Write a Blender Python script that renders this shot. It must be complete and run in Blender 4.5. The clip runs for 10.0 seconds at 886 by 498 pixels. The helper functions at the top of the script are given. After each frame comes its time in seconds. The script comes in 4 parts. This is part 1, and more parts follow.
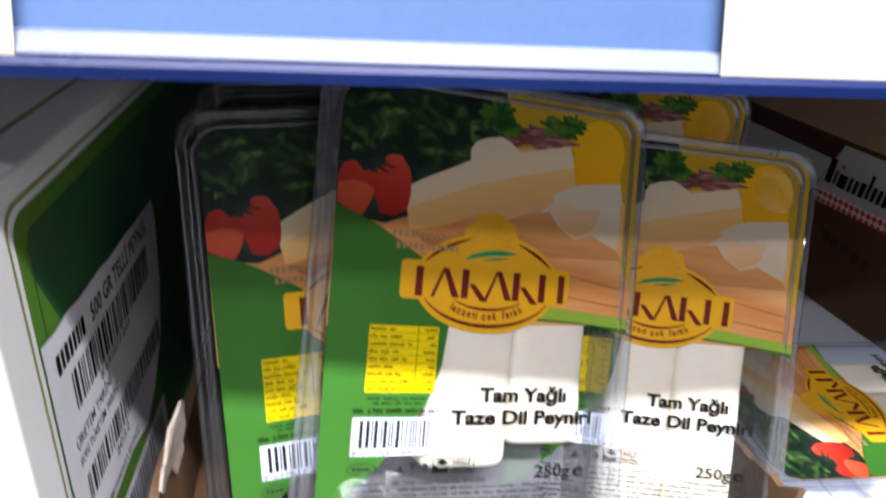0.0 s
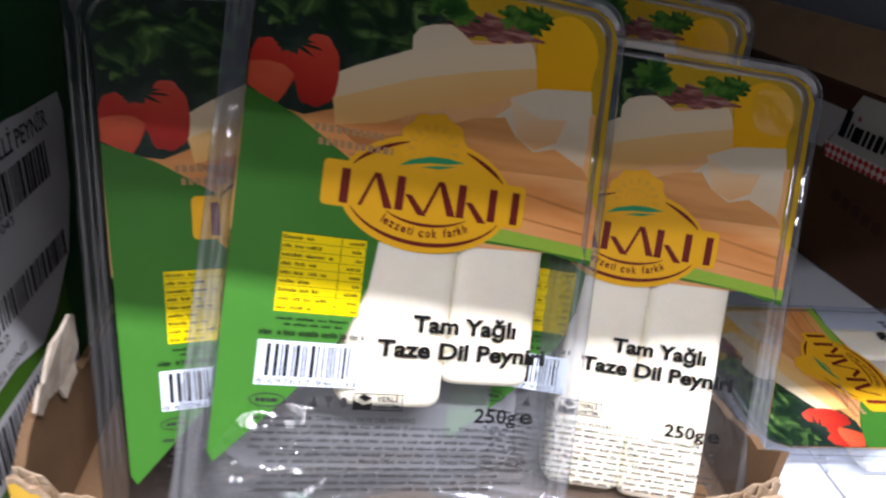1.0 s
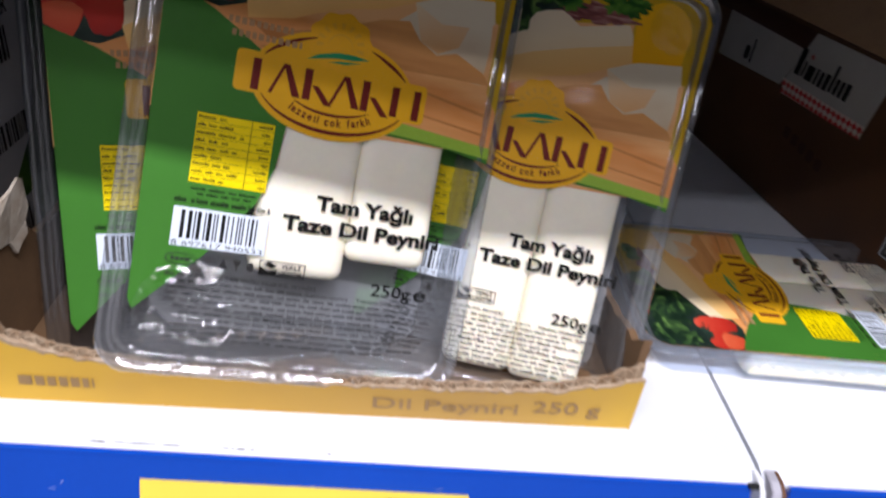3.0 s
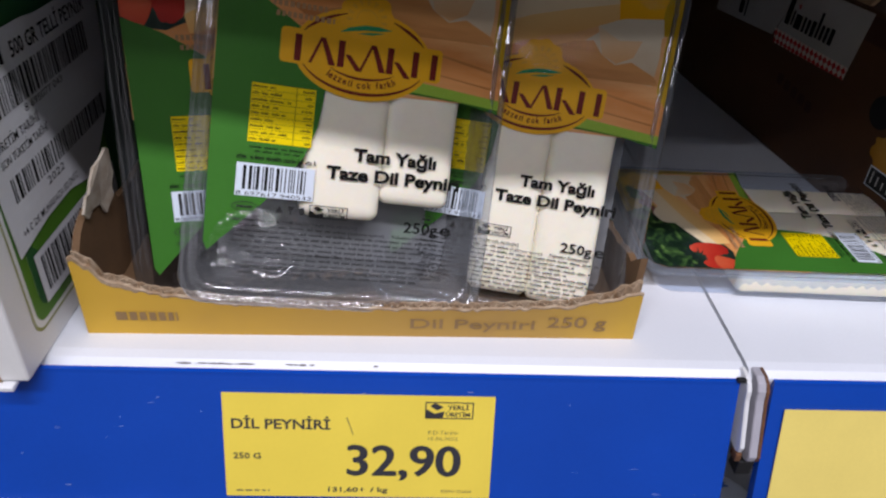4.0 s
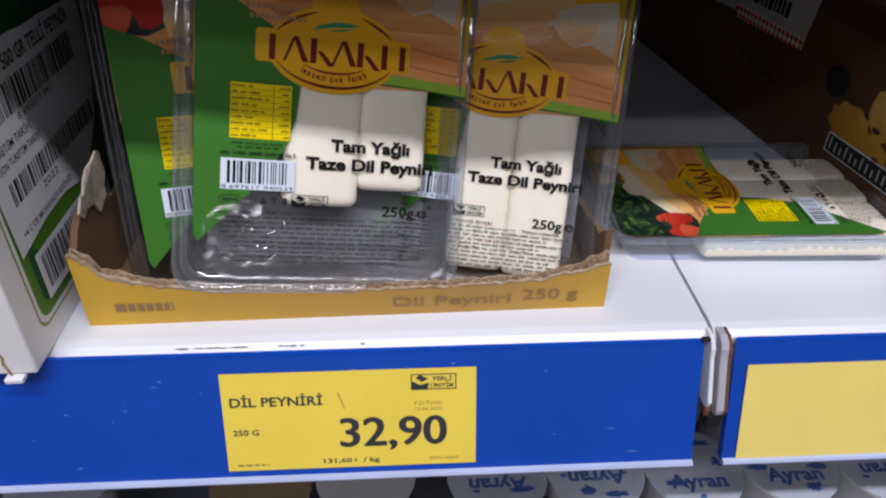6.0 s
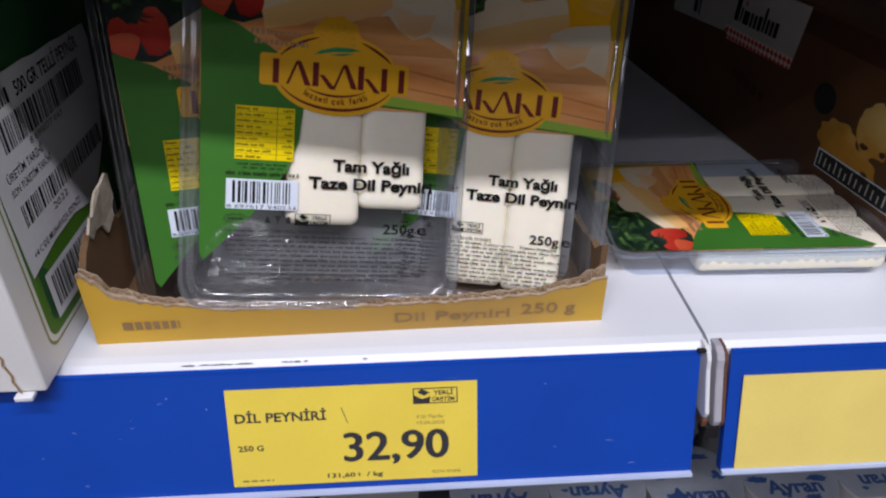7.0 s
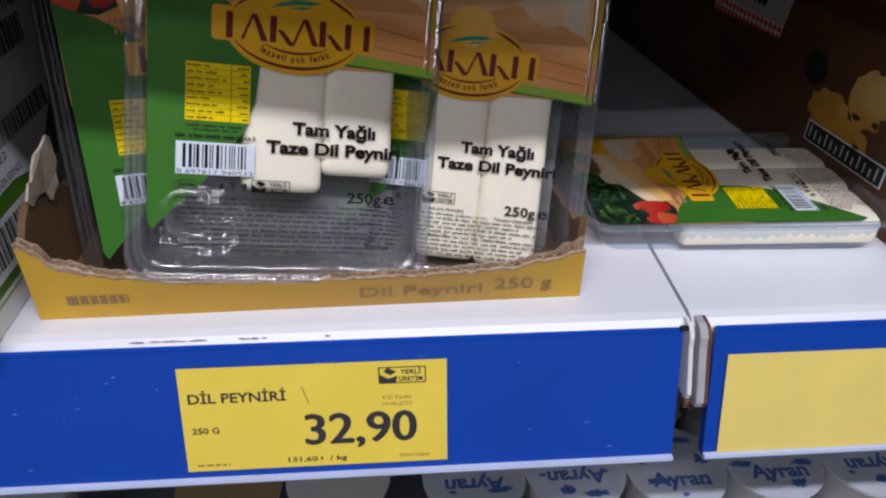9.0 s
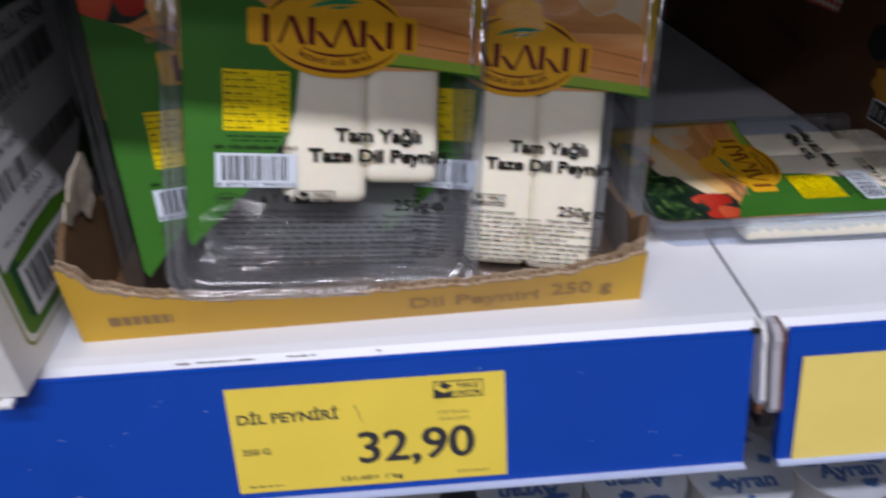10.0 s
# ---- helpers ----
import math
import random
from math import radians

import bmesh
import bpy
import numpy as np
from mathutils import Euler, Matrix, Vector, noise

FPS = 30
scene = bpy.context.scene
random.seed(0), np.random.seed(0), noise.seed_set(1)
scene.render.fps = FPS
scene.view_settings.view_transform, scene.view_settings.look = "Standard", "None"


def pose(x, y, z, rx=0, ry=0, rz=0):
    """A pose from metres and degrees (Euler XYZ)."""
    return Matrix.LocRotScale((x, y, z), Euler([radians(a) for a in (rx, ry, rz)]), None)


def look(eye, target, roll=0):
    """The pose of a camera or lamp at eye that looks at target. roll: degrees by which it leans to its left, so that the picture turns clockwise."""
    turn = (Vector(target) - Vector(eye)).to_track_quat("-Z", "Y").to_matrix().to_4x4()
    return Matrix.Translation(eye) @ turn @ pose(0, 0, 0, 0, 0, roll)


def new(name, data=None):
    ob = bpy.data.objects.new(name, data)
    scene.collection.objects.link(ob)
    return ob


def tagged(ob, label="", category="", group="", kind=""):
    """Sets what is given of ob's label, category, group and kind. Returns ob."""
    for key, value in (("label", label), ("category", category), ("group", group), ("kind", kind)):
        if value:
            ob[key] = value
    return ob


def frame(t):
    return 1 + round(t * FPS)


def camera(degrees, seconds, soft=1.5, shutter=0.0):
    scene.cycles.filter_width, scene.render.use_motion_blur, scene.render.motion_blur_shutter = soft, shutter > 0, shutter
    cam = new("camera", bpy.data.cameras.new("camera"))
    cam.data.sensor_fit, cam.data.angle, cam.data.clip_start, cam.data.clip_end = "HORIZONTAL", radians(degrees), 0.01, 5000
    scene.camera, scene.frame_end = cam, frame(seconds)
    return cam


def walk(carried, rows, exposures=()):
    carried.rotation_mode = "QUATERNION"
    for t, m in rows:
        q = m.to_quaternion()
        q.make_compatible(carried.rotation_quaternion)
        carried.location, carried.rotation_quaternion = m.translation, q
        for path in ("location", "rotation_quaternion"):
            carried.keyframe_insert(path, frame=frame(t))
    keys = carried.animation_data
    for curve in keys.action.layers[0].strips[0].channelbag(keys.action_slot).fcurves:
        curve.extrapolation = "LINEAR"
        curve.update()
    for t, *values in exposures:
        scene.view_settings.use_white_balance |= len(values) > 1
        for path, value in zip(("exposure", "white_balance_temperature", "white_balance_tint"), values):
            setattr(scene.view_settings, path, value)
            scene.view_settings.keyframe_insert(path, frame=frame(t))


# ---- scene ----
cam = camera(64.0, 10.0, soft=2.2, shutter=0.5)
EXPOSURES = [(0.0, 1.05), (0.5, 0.92), (1.0, 0.96), (2.5, 0.92), (3.0, 0.35), (4.5, -0.28), (7.0, -0.31), (10.0, -0.45)]
PATH = [
    (0, (0.06532, -0.13957, 1.41154), (0.3428, 1.6386, 0.5391), 3.56),
    (0.5, (0.06518, -0.15019, 1.39481), (0.3850, 1.6033, 0.4876), 6.73),
    (0.7, (0.077, -0.1345, 1.392), (0.326, 1.581, 0.391), 4.9),
    (1, (0.09300, -0.12382, 1.37934), (0.3303, 1.6393, 0.4654), 5.43),
    (1.5, (0.11590, -0.12592, 1.36934), (0.2500, 1.6695, 0.4985), 4.76),
    (2, (0.11977, -0.13103, 1.37459), (0.2625, 1.6739, 0.5249), 4.73),
    (2.5, (0.12410, -0.13510, 1.36910), (0.2557, 1.6716, 0.5215), 4.96),
    (2.8, (0.1305, -0.138, 1.381), (0.213, 1.539, 0.289), 5.1),
    (3, (0.13113, -0.15576, 1.37981), (0.3004, 1.5343, 0.3238), 7.69),
    (3.2, (0.13281, -0.16650, 1.38791), (0.3089, 1.4769, 0.2618), 6.51),
    (4.3, (0.1275, -0.2045, 1.3885), (0.217, 1.460, 0.285), 3.0),
    (4.5, (0.12286, -0.20556, 1.38517), (0.2509, 1.4436, 0.2610), 4.04),
    (5, (0.12769, -0.20937, 1.38721), (0.2623, 1.4415, 0.2663), 3.80),
    (5.5, (0.13473, -0.21183, 1.39121), (0.2546, 1.4559, 0.2938), 2.21),
    (5.7, (0.138, -0.213, 1.395), (0.240, 1.427, 0.255), 0.8),
    (6.8, (0.138, -0.219, 1.397), (0.245, 1.439, 0.282), 0.7),
    (7, (0.13748, -0.22162, 1.39746), (0.2439, 1.4558, 0.3135), 0.10),
    (7.5, (0.13980, -0.22165, 1.39599), (0.2366, 1.4585, 0.3154), 0.05),
    (8, (0.14547, -0.21880, 1.39270), (0.2443, 1.4523, 0.2983), -0.40),
    (8.5, (0.14698, -0.21315, 1.38618), (0.2814, 1.4456, 0.2769), 0.82),
    (9, (0.14640, -0.21013, 1.38237), (0.2834, 1.4435, 0.2657), 0.96),
    (9.5, (0.14479, -0.20293, 1.38171), (0.2898, 1.4267, 0.2314), 0.42),
    (9.8, (0.1465, -0.193, 1.384), (0.259, 1.410, 0.192), -1.2),
    (10, (0.13639, -0.19284, 1.38153), (0.2063, 1.4411, 0.2302), -2.30),
]
walk(cam, [(t, look(eye, target, roll)) for t, eye, target, roll in PATH], EXPOSURES)

# ---- world and lamps ----
world = bpy.data.worlds.new("World")
scene.world = world
world.use_nodes = True
world.node_tree.nodes["Background"].inputs[0].default_value = (0.75, 0.8, 0.9, 1)
world.node_tree.nodes["Background"].inputs[1].default_value = 0.01


def ceiling_light(x, y, long, wide, power):
    """Lights under the ceiling, along the aisle."""
    lamp = bpy.data.lights.new("strip_light", "AREA")
    lamp.shape, lamp.size, lamp.size_y, lamp.energy = "RECTANGLE", long, wide, power
    lamp.color = (0.975, 0.95, 1.06)
    ob = new("strip_light", lamp)
    ob.matrix_world = pose(x, y, 2.93, 0, 0, 0)
    return tagged(ob, "long white strip light under the shop ceiling", "ceiling light")


ceiling_light(0.4, -0.93, 2.0, 0.09, 54)
ceiling_light(-0.5, -1.50, 2.4, 0.14, 14)
ceiling_light(-0.5, -2.00, 2.4, 0.14, 14)

# ---- materials ----


def material(name, colour, rough=0.5, vary=0.12, scale=60.0, bump=0.0, metal=0.0, fine=600.0, second=None, coat=0.0, spec=0.5):
    """A surface with variation at two scales and a fine relief; second: a colour that patches drift to."""
    m = bpy.data.materials.new(name)
    m.use_nodes = True
    nt = m.node_tree
    b = nt.nodes["Principled BSDF"]
    b.inputs["Metallic"].default_value = metal
    b.inputs["Coat Weight"].default_value = coat
    b.inputs["Coat Roughness"].default_value = 0.15
    b.inputs["Specular IOR Level"].default_value = spec
    tc = nt.nodes.new("ShaderNodeTexCoord")
    n1 = nt.nodes.new("ShaderNodeTexNoise")
    n1.inputs["Scale"].default_value, n1.inputs["Detail"].default_value = scale, 5
    n2 = nt.nodes.new("ShaderNodeTexNoise")
    n2.inputs["Scale"].default_value, n2.inputs["Detail"].default_value = fine, 3
    for n in (n1, n2):
        nt.links.new(tc.outputs["Object"], n.inputs["Vector"])
    ramp = nt.nodes.new("ShaderNodeValToRGB")
    ramp.color_ramp.elements[0].position, ramp.color_ramp.elements[1].position = 0.3, 0.7
    c0 = second or [c * (1 - vary) for c in colour]
    c1 = colour if second else [min(1, c * (1 + vary)) for c in colour]
    ramp.color_ramp.elements[0].color, ramp.color_ramp.elements[1].color = (*c0, 1), (*c1, 1)
    nt.links.new(n1.outputs["Fac"], ramp.inputs["Fac"])
    mix = nt.nodes.new("ShaderNodeMix")
    mix.data_type, mix.blend_type = "RGBA", "MULTIPLY"
    mix.inputs["Factor"].default_value = min(1.0, vary * 1.5)
    nt.links.new(ramp.outputs["Color"], mix.inputs["A"])
    nt.links.new(n2.outputs["Fac"], mix.inputs["B"])
    nt.links.new(mix.outputs["Result"], b.inputs["Base Color"])
    mr = nt.nodes.new("ShaderNodeMapRange")
    mr.inputs["To Min"].default_value, mr.inputs["To Max"].default_value = rough * 0.8, min(1, rough * 1.2)
    nt.links.new(n1.outputs["Fac"], mr.inputs["Value"])
    nt.links.new(mr.outputs["Result"], b.inputs["Roughness"])
    if bump:
        bp = nt.nodes.new("ShaderNodeBump")
        bp.inputs["Strength"].default_value, bp.inputs["Distance"].default_value = bump, 0.0006
        nt.links.new(n2.outputs["Fac"], bp.inputs["Height"])
        nt.links.new(bp.outputs["Normal"], b.inputs["Normal"])
    return m


def clear_plastic(name, tint, haze, rough, wrinkle, scale, gloss):
    """Thin clear plastic: lets light straight through, with a glossy skin that grows towards grazing angles."""
    m = bpy.data.materials.new(name)
    m.use_nodes = True
    nt = m.node_tree
    nt.nodes.remove(nt.nodes["Principled BSDF"])
    out = nt.nodes["Material Output"]
    tr = nt.nodes.new("ShaderNodeBsdfTransparent")
    tr.inputs["Color"].default_value = (*tint, 1)
    df = nt.nodes.new("ShaderNodeBsdfDiffuse")
    df.inputs["Color"].default_value = (0.75, 0.78, 0.82, 1)
    gl = nt.nodes.new("ShaderNodeBsdfGlossy")
    gl.inputs["Roughness"].default_value = rough
    lw = nt.nodes.new("ShaderNodeLayerWeight")
    lw.inputs["Blend"].default_value = 0.5
    power, base = nt.nodes.new("ShaderNodeMath"), nt.nodes.new("ShaderNodeMath")
    power.operation, base.operation = "POWER", "MULTIPLY_ADD"
    power.inputs[1].default_value = 5.0
    base.inputs[1].default_value, base.inputs[2].default_value = 0.96, 0.04
    nt.links.new(lw.outputs["Facing"], power.inputs[0])
    nt.links.new(power.outputs[0], base.inputs[0])
    mul = nt.nodes.new("ShaderNodeMath")
    mul.operation, mul.use_clamp = "MULTIPLY", True
    mul.inputs[1].default_value = gloss
    nt.links.new(base.outputs[0], mul.inputs[0])
    tc = nt.nodes.new("ShaderNodeTexCoord")
    nz = nt.nodes.new("ShaderNodeTexNoise")
    nz.inputs["Scale"].default_value, nz.inputs["Detail"].default_value = scale, 3
    nt.links.new(tc.outputs["Object"], nz.inputs["Vector"])
    bp = nt.nodes.new("ShaderNodeBump")
    bp.inputs["Strength"].default_value, bp.inputs["Distance"].default_value = wrinkle, 0.002
    nt.links.new(nz.outputs["Fac"], bp.inputs["Height"])
    nt.links.new(bp.outputs["Normal"], gl.inputs["Normal"])
    nt.links.new(bp.outputs["Normal"], lw.inputs["Normal"])
    m1, m2 = nt.nodes.new("ShaderNodeMixShader"), nt.nodes.new("ShaderNodeMixShader")
    m1.inputs[0].default_value = haze
    nt.links.new(tr.outputs[0], m1.inputs[1])
    nt.links.new(df.outputs[0], m1.inputs[2])
    nt.links.new(mul.outputs[0], m2.inputs[0])
    nt.links.new(m1.outputs[0], m2.inputs[1])
    nt.links.new(gl.outputs[0], m2.inputs[2])
    nt.links.new(m2.outputs[0], out.inputs["Surface"])
    return m


def checked(name, a, b, scale):
    m = bpy.data.materials.new(name)
    m.use_nodes = True
    nt = m.node_tree
    tc, ck = nt.nodes.new("ShaderNodeTexCoord"), nt.nodes.new("ShaderNodeTexChecker")
    ck.inputs["Color1"].default_value, ck.inputs["Color2"].default_value = (*a, 1), (*b, 1)
    ck.inputs["Scale"].default_value = scale
    mp = nt.nodes.new("ShaderNodeMapping")
    mp.inputs["Rotation"].default_value = (0, 0, radians(45))
    mp.inputs["Location"].default_value = (0.0003, 0.0004, 0.0021)
    nt.links.new(tc.outputs["Object"], mp.inputs["Vector"])
    nt.links.new(mp.outputs["Vector"], ck.inputs["Vector"])
    nt.links.new(ck.outputs["Color"], nt.nodes["Principled BSDF"].inputs["Base Color"])
    nt.nodes["Principled BSDF"].inputs["Roughness"].default_value = 0.5
    return m


def photo(name, stops, along=(0.0, 1.0), span=(0.0, 0.1), scale=90.0, stir=0.25, stretch=(1.0, 1.0), twist=0.0):
    """A printed photograph: a run of colours across the label, broken up by a soft pattern."""
    m = bpy.data.materials.new(name)
    m.use_nodes = True
    nt = m.node_tree
    b = nt.nodes["Principled BSDF"]
    b.inputs["Roughness"].default_value, b.inputs["Specular IOR Level"].default_value = 0.4, 0.12
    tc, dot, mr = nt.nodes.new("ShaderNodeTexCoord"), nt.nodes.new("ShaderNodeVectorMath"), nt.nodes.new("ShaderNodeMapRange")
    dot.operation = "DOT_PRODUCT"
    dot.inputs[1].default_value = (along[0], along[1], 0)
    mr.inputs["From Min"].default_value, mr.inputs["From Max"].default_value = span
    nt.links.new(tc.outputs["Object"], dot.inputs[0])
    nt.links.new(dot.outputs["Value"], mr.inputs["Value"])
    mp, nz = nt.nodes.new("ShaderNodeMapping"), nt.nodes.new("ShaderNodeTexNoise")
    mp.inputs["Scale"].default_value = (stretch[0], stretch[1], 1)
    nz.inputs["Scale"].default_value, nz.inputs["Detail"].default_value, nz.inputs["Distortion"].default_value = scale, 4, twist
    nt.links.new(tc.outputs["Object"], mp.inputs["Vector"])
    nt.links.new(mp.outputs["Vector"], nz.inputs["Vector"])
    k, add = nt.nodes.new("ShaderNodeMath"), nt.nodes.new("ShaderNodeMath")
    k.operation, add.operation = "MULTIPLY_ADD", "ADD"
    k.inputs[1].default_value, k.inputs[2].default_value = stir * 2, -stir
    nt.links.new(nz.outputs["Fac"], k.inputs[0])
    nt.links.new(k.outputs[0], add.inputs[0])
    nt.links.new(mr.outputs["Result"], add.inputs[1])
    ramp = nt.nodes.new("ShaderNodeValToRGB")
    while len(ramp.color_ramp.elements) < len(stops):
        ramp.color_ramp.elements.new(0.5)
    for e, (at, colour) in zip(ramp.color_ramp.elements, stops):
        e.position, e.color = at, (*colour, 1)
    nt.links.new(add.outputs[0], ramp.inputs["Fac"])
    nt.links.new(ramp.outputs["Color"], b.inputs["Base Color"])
    return m


M = {
    "film": clear_plastic("lid_film", (0.97, 0.97, 0.97), 0.0, 0.06, 0.06, 60, 0.08),
    "tray_clear": clear_plastic("clear_tray", (0.42, 0.46, 0.54), 0.21, 0.10, 0.25, 70, 2.2),
    "crease": clear_plastic("creased_film", (0.97, 0.97, 0.97), 0.0, 0.05, 0.05, 60, 1.5),
    "crease_thin": clear_plastic("thin_creased_film", (0.97, 0.97, 0.97), 0.0, 0.05, 0.05, 90, 1.2),
    "wall_blue": clear_plastic("bluish_clear_wall", (0.74, 0.81, 0.92), 0.09, 0.10, 0.4, 90, 1.6),
    "wall_thin": clear_plastic("thin_clear_wall", (0.56, 0.60, 0.66), 0.04, 0.10, 0.6, 110, 2.2),
    "wall_clear": clear_plastic("clear_wall", (0.56, 0.59, 0.63), 0.13, 0.10, 0.6, 110, 2.2),
    # same clear plastic; shade behind the front packs is put into its tint
    "wall_shaded": clear_plastic("shaded_clear_wall", (0.20, 0.24, 0.33), 0.015, 0.10, 0.5, 90, 1.4),
    "rim_shaded": clear_plastic("shaded_clear_rim", (0.44, 0.48, 0.56), 0.02, 0.07, 0.35, 45, 2.4),
    "rim_clear": clear_plastic("clear_rim", (0.60, 0.63, 0.68), 0.10, 0.07, 0.35, 45, 4.0),
    "green": material("green_print", (0.05, 0.19, 0.025), 0.4, 0.10, 25, spec=0.12),
    "lime": material("lime_print", (0.33, 0.52, 0.06), 0.4, 0.10, 40, spec=0.12),
    "yellow": material("yellow_print", (0.66, 0.41, 0.02), 0.4, 0.10, 40, spec=0.12),
    "board": photo("wood_photo_print", [(0.0, (0.82, 0.42, 0.17)), (0.35, (0.80, 0.37, 0.13)), (0.6, (0.70, 0.28, 0.08)), (1.0, (0.86, 0.48, 0.21))], (0.25, 1.0), (0.028, 0.062), 60, 0.32, (0.5, 2.6)),
    "board_deep": photo("wood_grain_print", [(0.0, (0.64, 0.26, 0.075)), (0.5, (0.48, 0.18, 0.05)), (1.0, (0.70, 0.33, 0.11))], (0.2, 1.0), (0.030, 0.060), 90, 0.4, (0.4, 2.4)),
    "cheese_face": photo("cheese_photo_print", [(0.0, (0.78, 0.33, 0.08)), (0.35, (0.86, 0.47, 0.14)), (1.0, (0.90, 0.60, 0.24))], (-0.32, 1.0), (0.045, 0.068), 40, 0.18),
    "cheese_top": photo("cheese_top_print", [(0.0, (0.88, 0.66, 0.36)), (0.5, (0.86, 0.71, 0.47)), (1.0, (0.78, 0.66, 0.47))], (-0.3, 1.0), (0.060, 0.082), 50, 0.25),
    "slices": photo("cheese_slice_print", [(0.0, (0.76, 0.44, 0.19)), (0.5, (0.70, 0.55, 0.36)), (1.0, (0.76, 0.66, 0.48))], (0.1, 1.0), (0.044, 0.070), 80, 0.35, (1.0, 1.8)),
    "lettuce": photo("lettuce_photo_print", [(0.0, (0.003, 0.008, 0.006)), (0.38, (0.012, 0.03, 0.014)), (0.55, (0.05, 0.11, 0.03)), (0.72, (0.16, 0.27, 0.07)), (1.0, (0.34, 0.44, 0.16))], (0.0, 0.0), (-0.45, 0.55), 75, 0.75, (1.0, 1.3), 1.6),
    "parsley": photo("parsley_photo_print", [(0.0, (0.008, 0.03, 0.01)), (0.45, (0.02, 0.09, 0.015)), (0.7, (0.09, 0.22, 0.03)), (1.0, (0.20, 0.34, 0.07))], (0.0, 0.0), (-0.5, 0.5), 170, 0.8, (1.0, 1.0), 1.0),
    "cube_shade": photo("cheese_cube_shade_print", [(0.0, (0.76, 0.42, 0.18)), (1.0, (0.82, 0.64, 0.40))], (-0.3, 1.0), (0.040, 0.056), 60, 0.2),
    "yellow_glow": photo("bright_yellow_print", [(0.0, (0.93, 0.42, 0.006)), (1.0, (0.95, 0.53, 0.015))], (0.3, 1.0), (0.072, 0.106), 30, 0.15),
    "leaf_dark": photo("deep_leaf_print", [(0.0, (0.004, 0.007, 0.007)), (0.5, (0.016, 0.030, 0.022)), (1.0, (0.06, 0.10, 0.06))], (0.0, 0.0), (-0.45, 0.55), 60, 0.7, (1.0, 1.0), 1.2),
    "meat": photo("dark_leaf_print", [(0.0, (0.05, 0.012, 0.015)), (0.5, (0.26, 0.09, 0.08)), (0.75, (0.46, 0.26, 0.22)), (1.0, (0.60, 0.42, 0.36))], (0.0, 0.0), (-0.5, 0.5), 260, 0.9, (0.35, 1.6), 0.8),
    "tomato": photo("tomato_photo_print", [(0.0, (0.26, 0.012, 0.010)), (0.45, (0.50, 0.03, 0.018)), (0.8, (0.62, 0.065, 0.035)), (1.0, (0.68, 0.14, 0.09))], (0.25, 1.0), (0.044, 0.070), 60, 0.2),
    "tomato_cut": photo("tomato_cut_print", [(0.0, (0.48, 0.04, 0.02)), (0.5, (0.62, 0.09, 0.035)), (1.0, (0.68, 0.18, 0.08))], (0.2, 1.0), (0.042, 0.064), 110, 0.3),
    "logo_yellow": material("logo_yellow_print", (0.86, 0.45, 0.015), 0.4, 0.04, 60, spec=0.12),
    "logo_pale": material("logo_pale_print", (0.90, 0.46, 0.02), 0.4, 0.05, 60, spec=0.12),
    "logo_deep": material("logo_orange_print", (0.80, 0.42, 0.04), 0.4, 0.05, 60, spec=0.12),
    "maroon": material("maroon_print", (0.16, 0.018, 0.012), 0.4, 0.05, 60, spec=0.12),
    "leaf": material("leaf_print", (0.03, 0.30, 0.12), 0.4, 0.05, 60, spec=0.12),
    "nutri": material("nutrition_yellow_print", (0.86, 0.66, 0.0), 0.4, 0.04, 80, spec=0.12),
    "label_grey": material("soft_white_label", (0.52, 0.51, 0.49), 0.6, 0.06, 40, spec=0.12),
    "ink": material("black_print", (0.006, 0.006, 0.006), 0.45, 0.05, 60, spec=0.12),
    "grey_ink": material("grey_print", (0.03, 0.03, 0.03), 0.5, 0.05, 60, spec=0.12),
    "pale_ink": material("small_print_grey", (0.03, 0.03, 0.03), 0.5, 0.05, 60, spec=0.1),
    "stamp_ink": material("faint_stamp", (0.46, 0.27, 0.13), 0.5, 0.05, 60, spec=0.1),
    "white": material("white_print", (0.70, 0.77, 0.86), 0.45, 0.03, 60, spec=0.12),
    "cheese": material("fresh_white_cheese", (0.92, 0.865, 0.71), 0.45, 0.04, 60, bump=0.12, fine=900),
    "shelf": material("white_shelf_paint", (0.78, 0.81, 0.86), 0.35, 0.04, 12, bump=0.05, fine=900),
    # white of the upper shelf greyed down so less light bounces below it
    "shelf_low_bounce": material("low_bounce_shelf_paint", (0.46, 0.48, 0.52), 0.4, 0.05, 14, bump=0.05),
    "bracket_grey": material("dull_lilac_bracket", (0.44, 0.43, 0.48), 0.45, 0.08, 80),
    "blue": material("blue_rail_plastic", (0.003, 0.062, 0.44), 0.24, 0.06, 18, bump=0.02, spec=0.5),
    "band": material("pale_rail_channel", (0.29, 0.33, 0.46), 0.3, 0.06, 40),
    "navy": material("navy_rail_edge", (0.002, 0.018, 0.12), 0.3, 0.06, 40),
    # rail blue paled by ceiling glare that is put into the colour
    "blue_glare": material("glare_washed_rail_blue", (0.11, 0.19, 0.37), 0.2, 0.08, 12, bump=0.02),
    "tag_cream": material("cream_tag_paper", (0.56, 0.53, 0.40), 0.45, 0.03, 30, bump=0.02),
    "rail_lip": material("pale_rail_lip", (0.50, 0.58, 0.80), 0.3, 0.06, 40),
    "tag": material("yellow_tag_paper", (0.90, 0.70, 0.085), 0.5, 0.03, 30, bump=0.02),
    "tag_pale": material("pale_tag_paper", (0.88, 0.71, 0.19), 0.45, 0.04, 30, bump=0.02),
    "tag_ink": material("tag_print", (0.035, 0.035, 0.045), 0.5, 0.03, 60),
    "tag_soft": material("tag_soft_print", (0.28, 0.22, 0.07), 0.5, 0.03, 60),
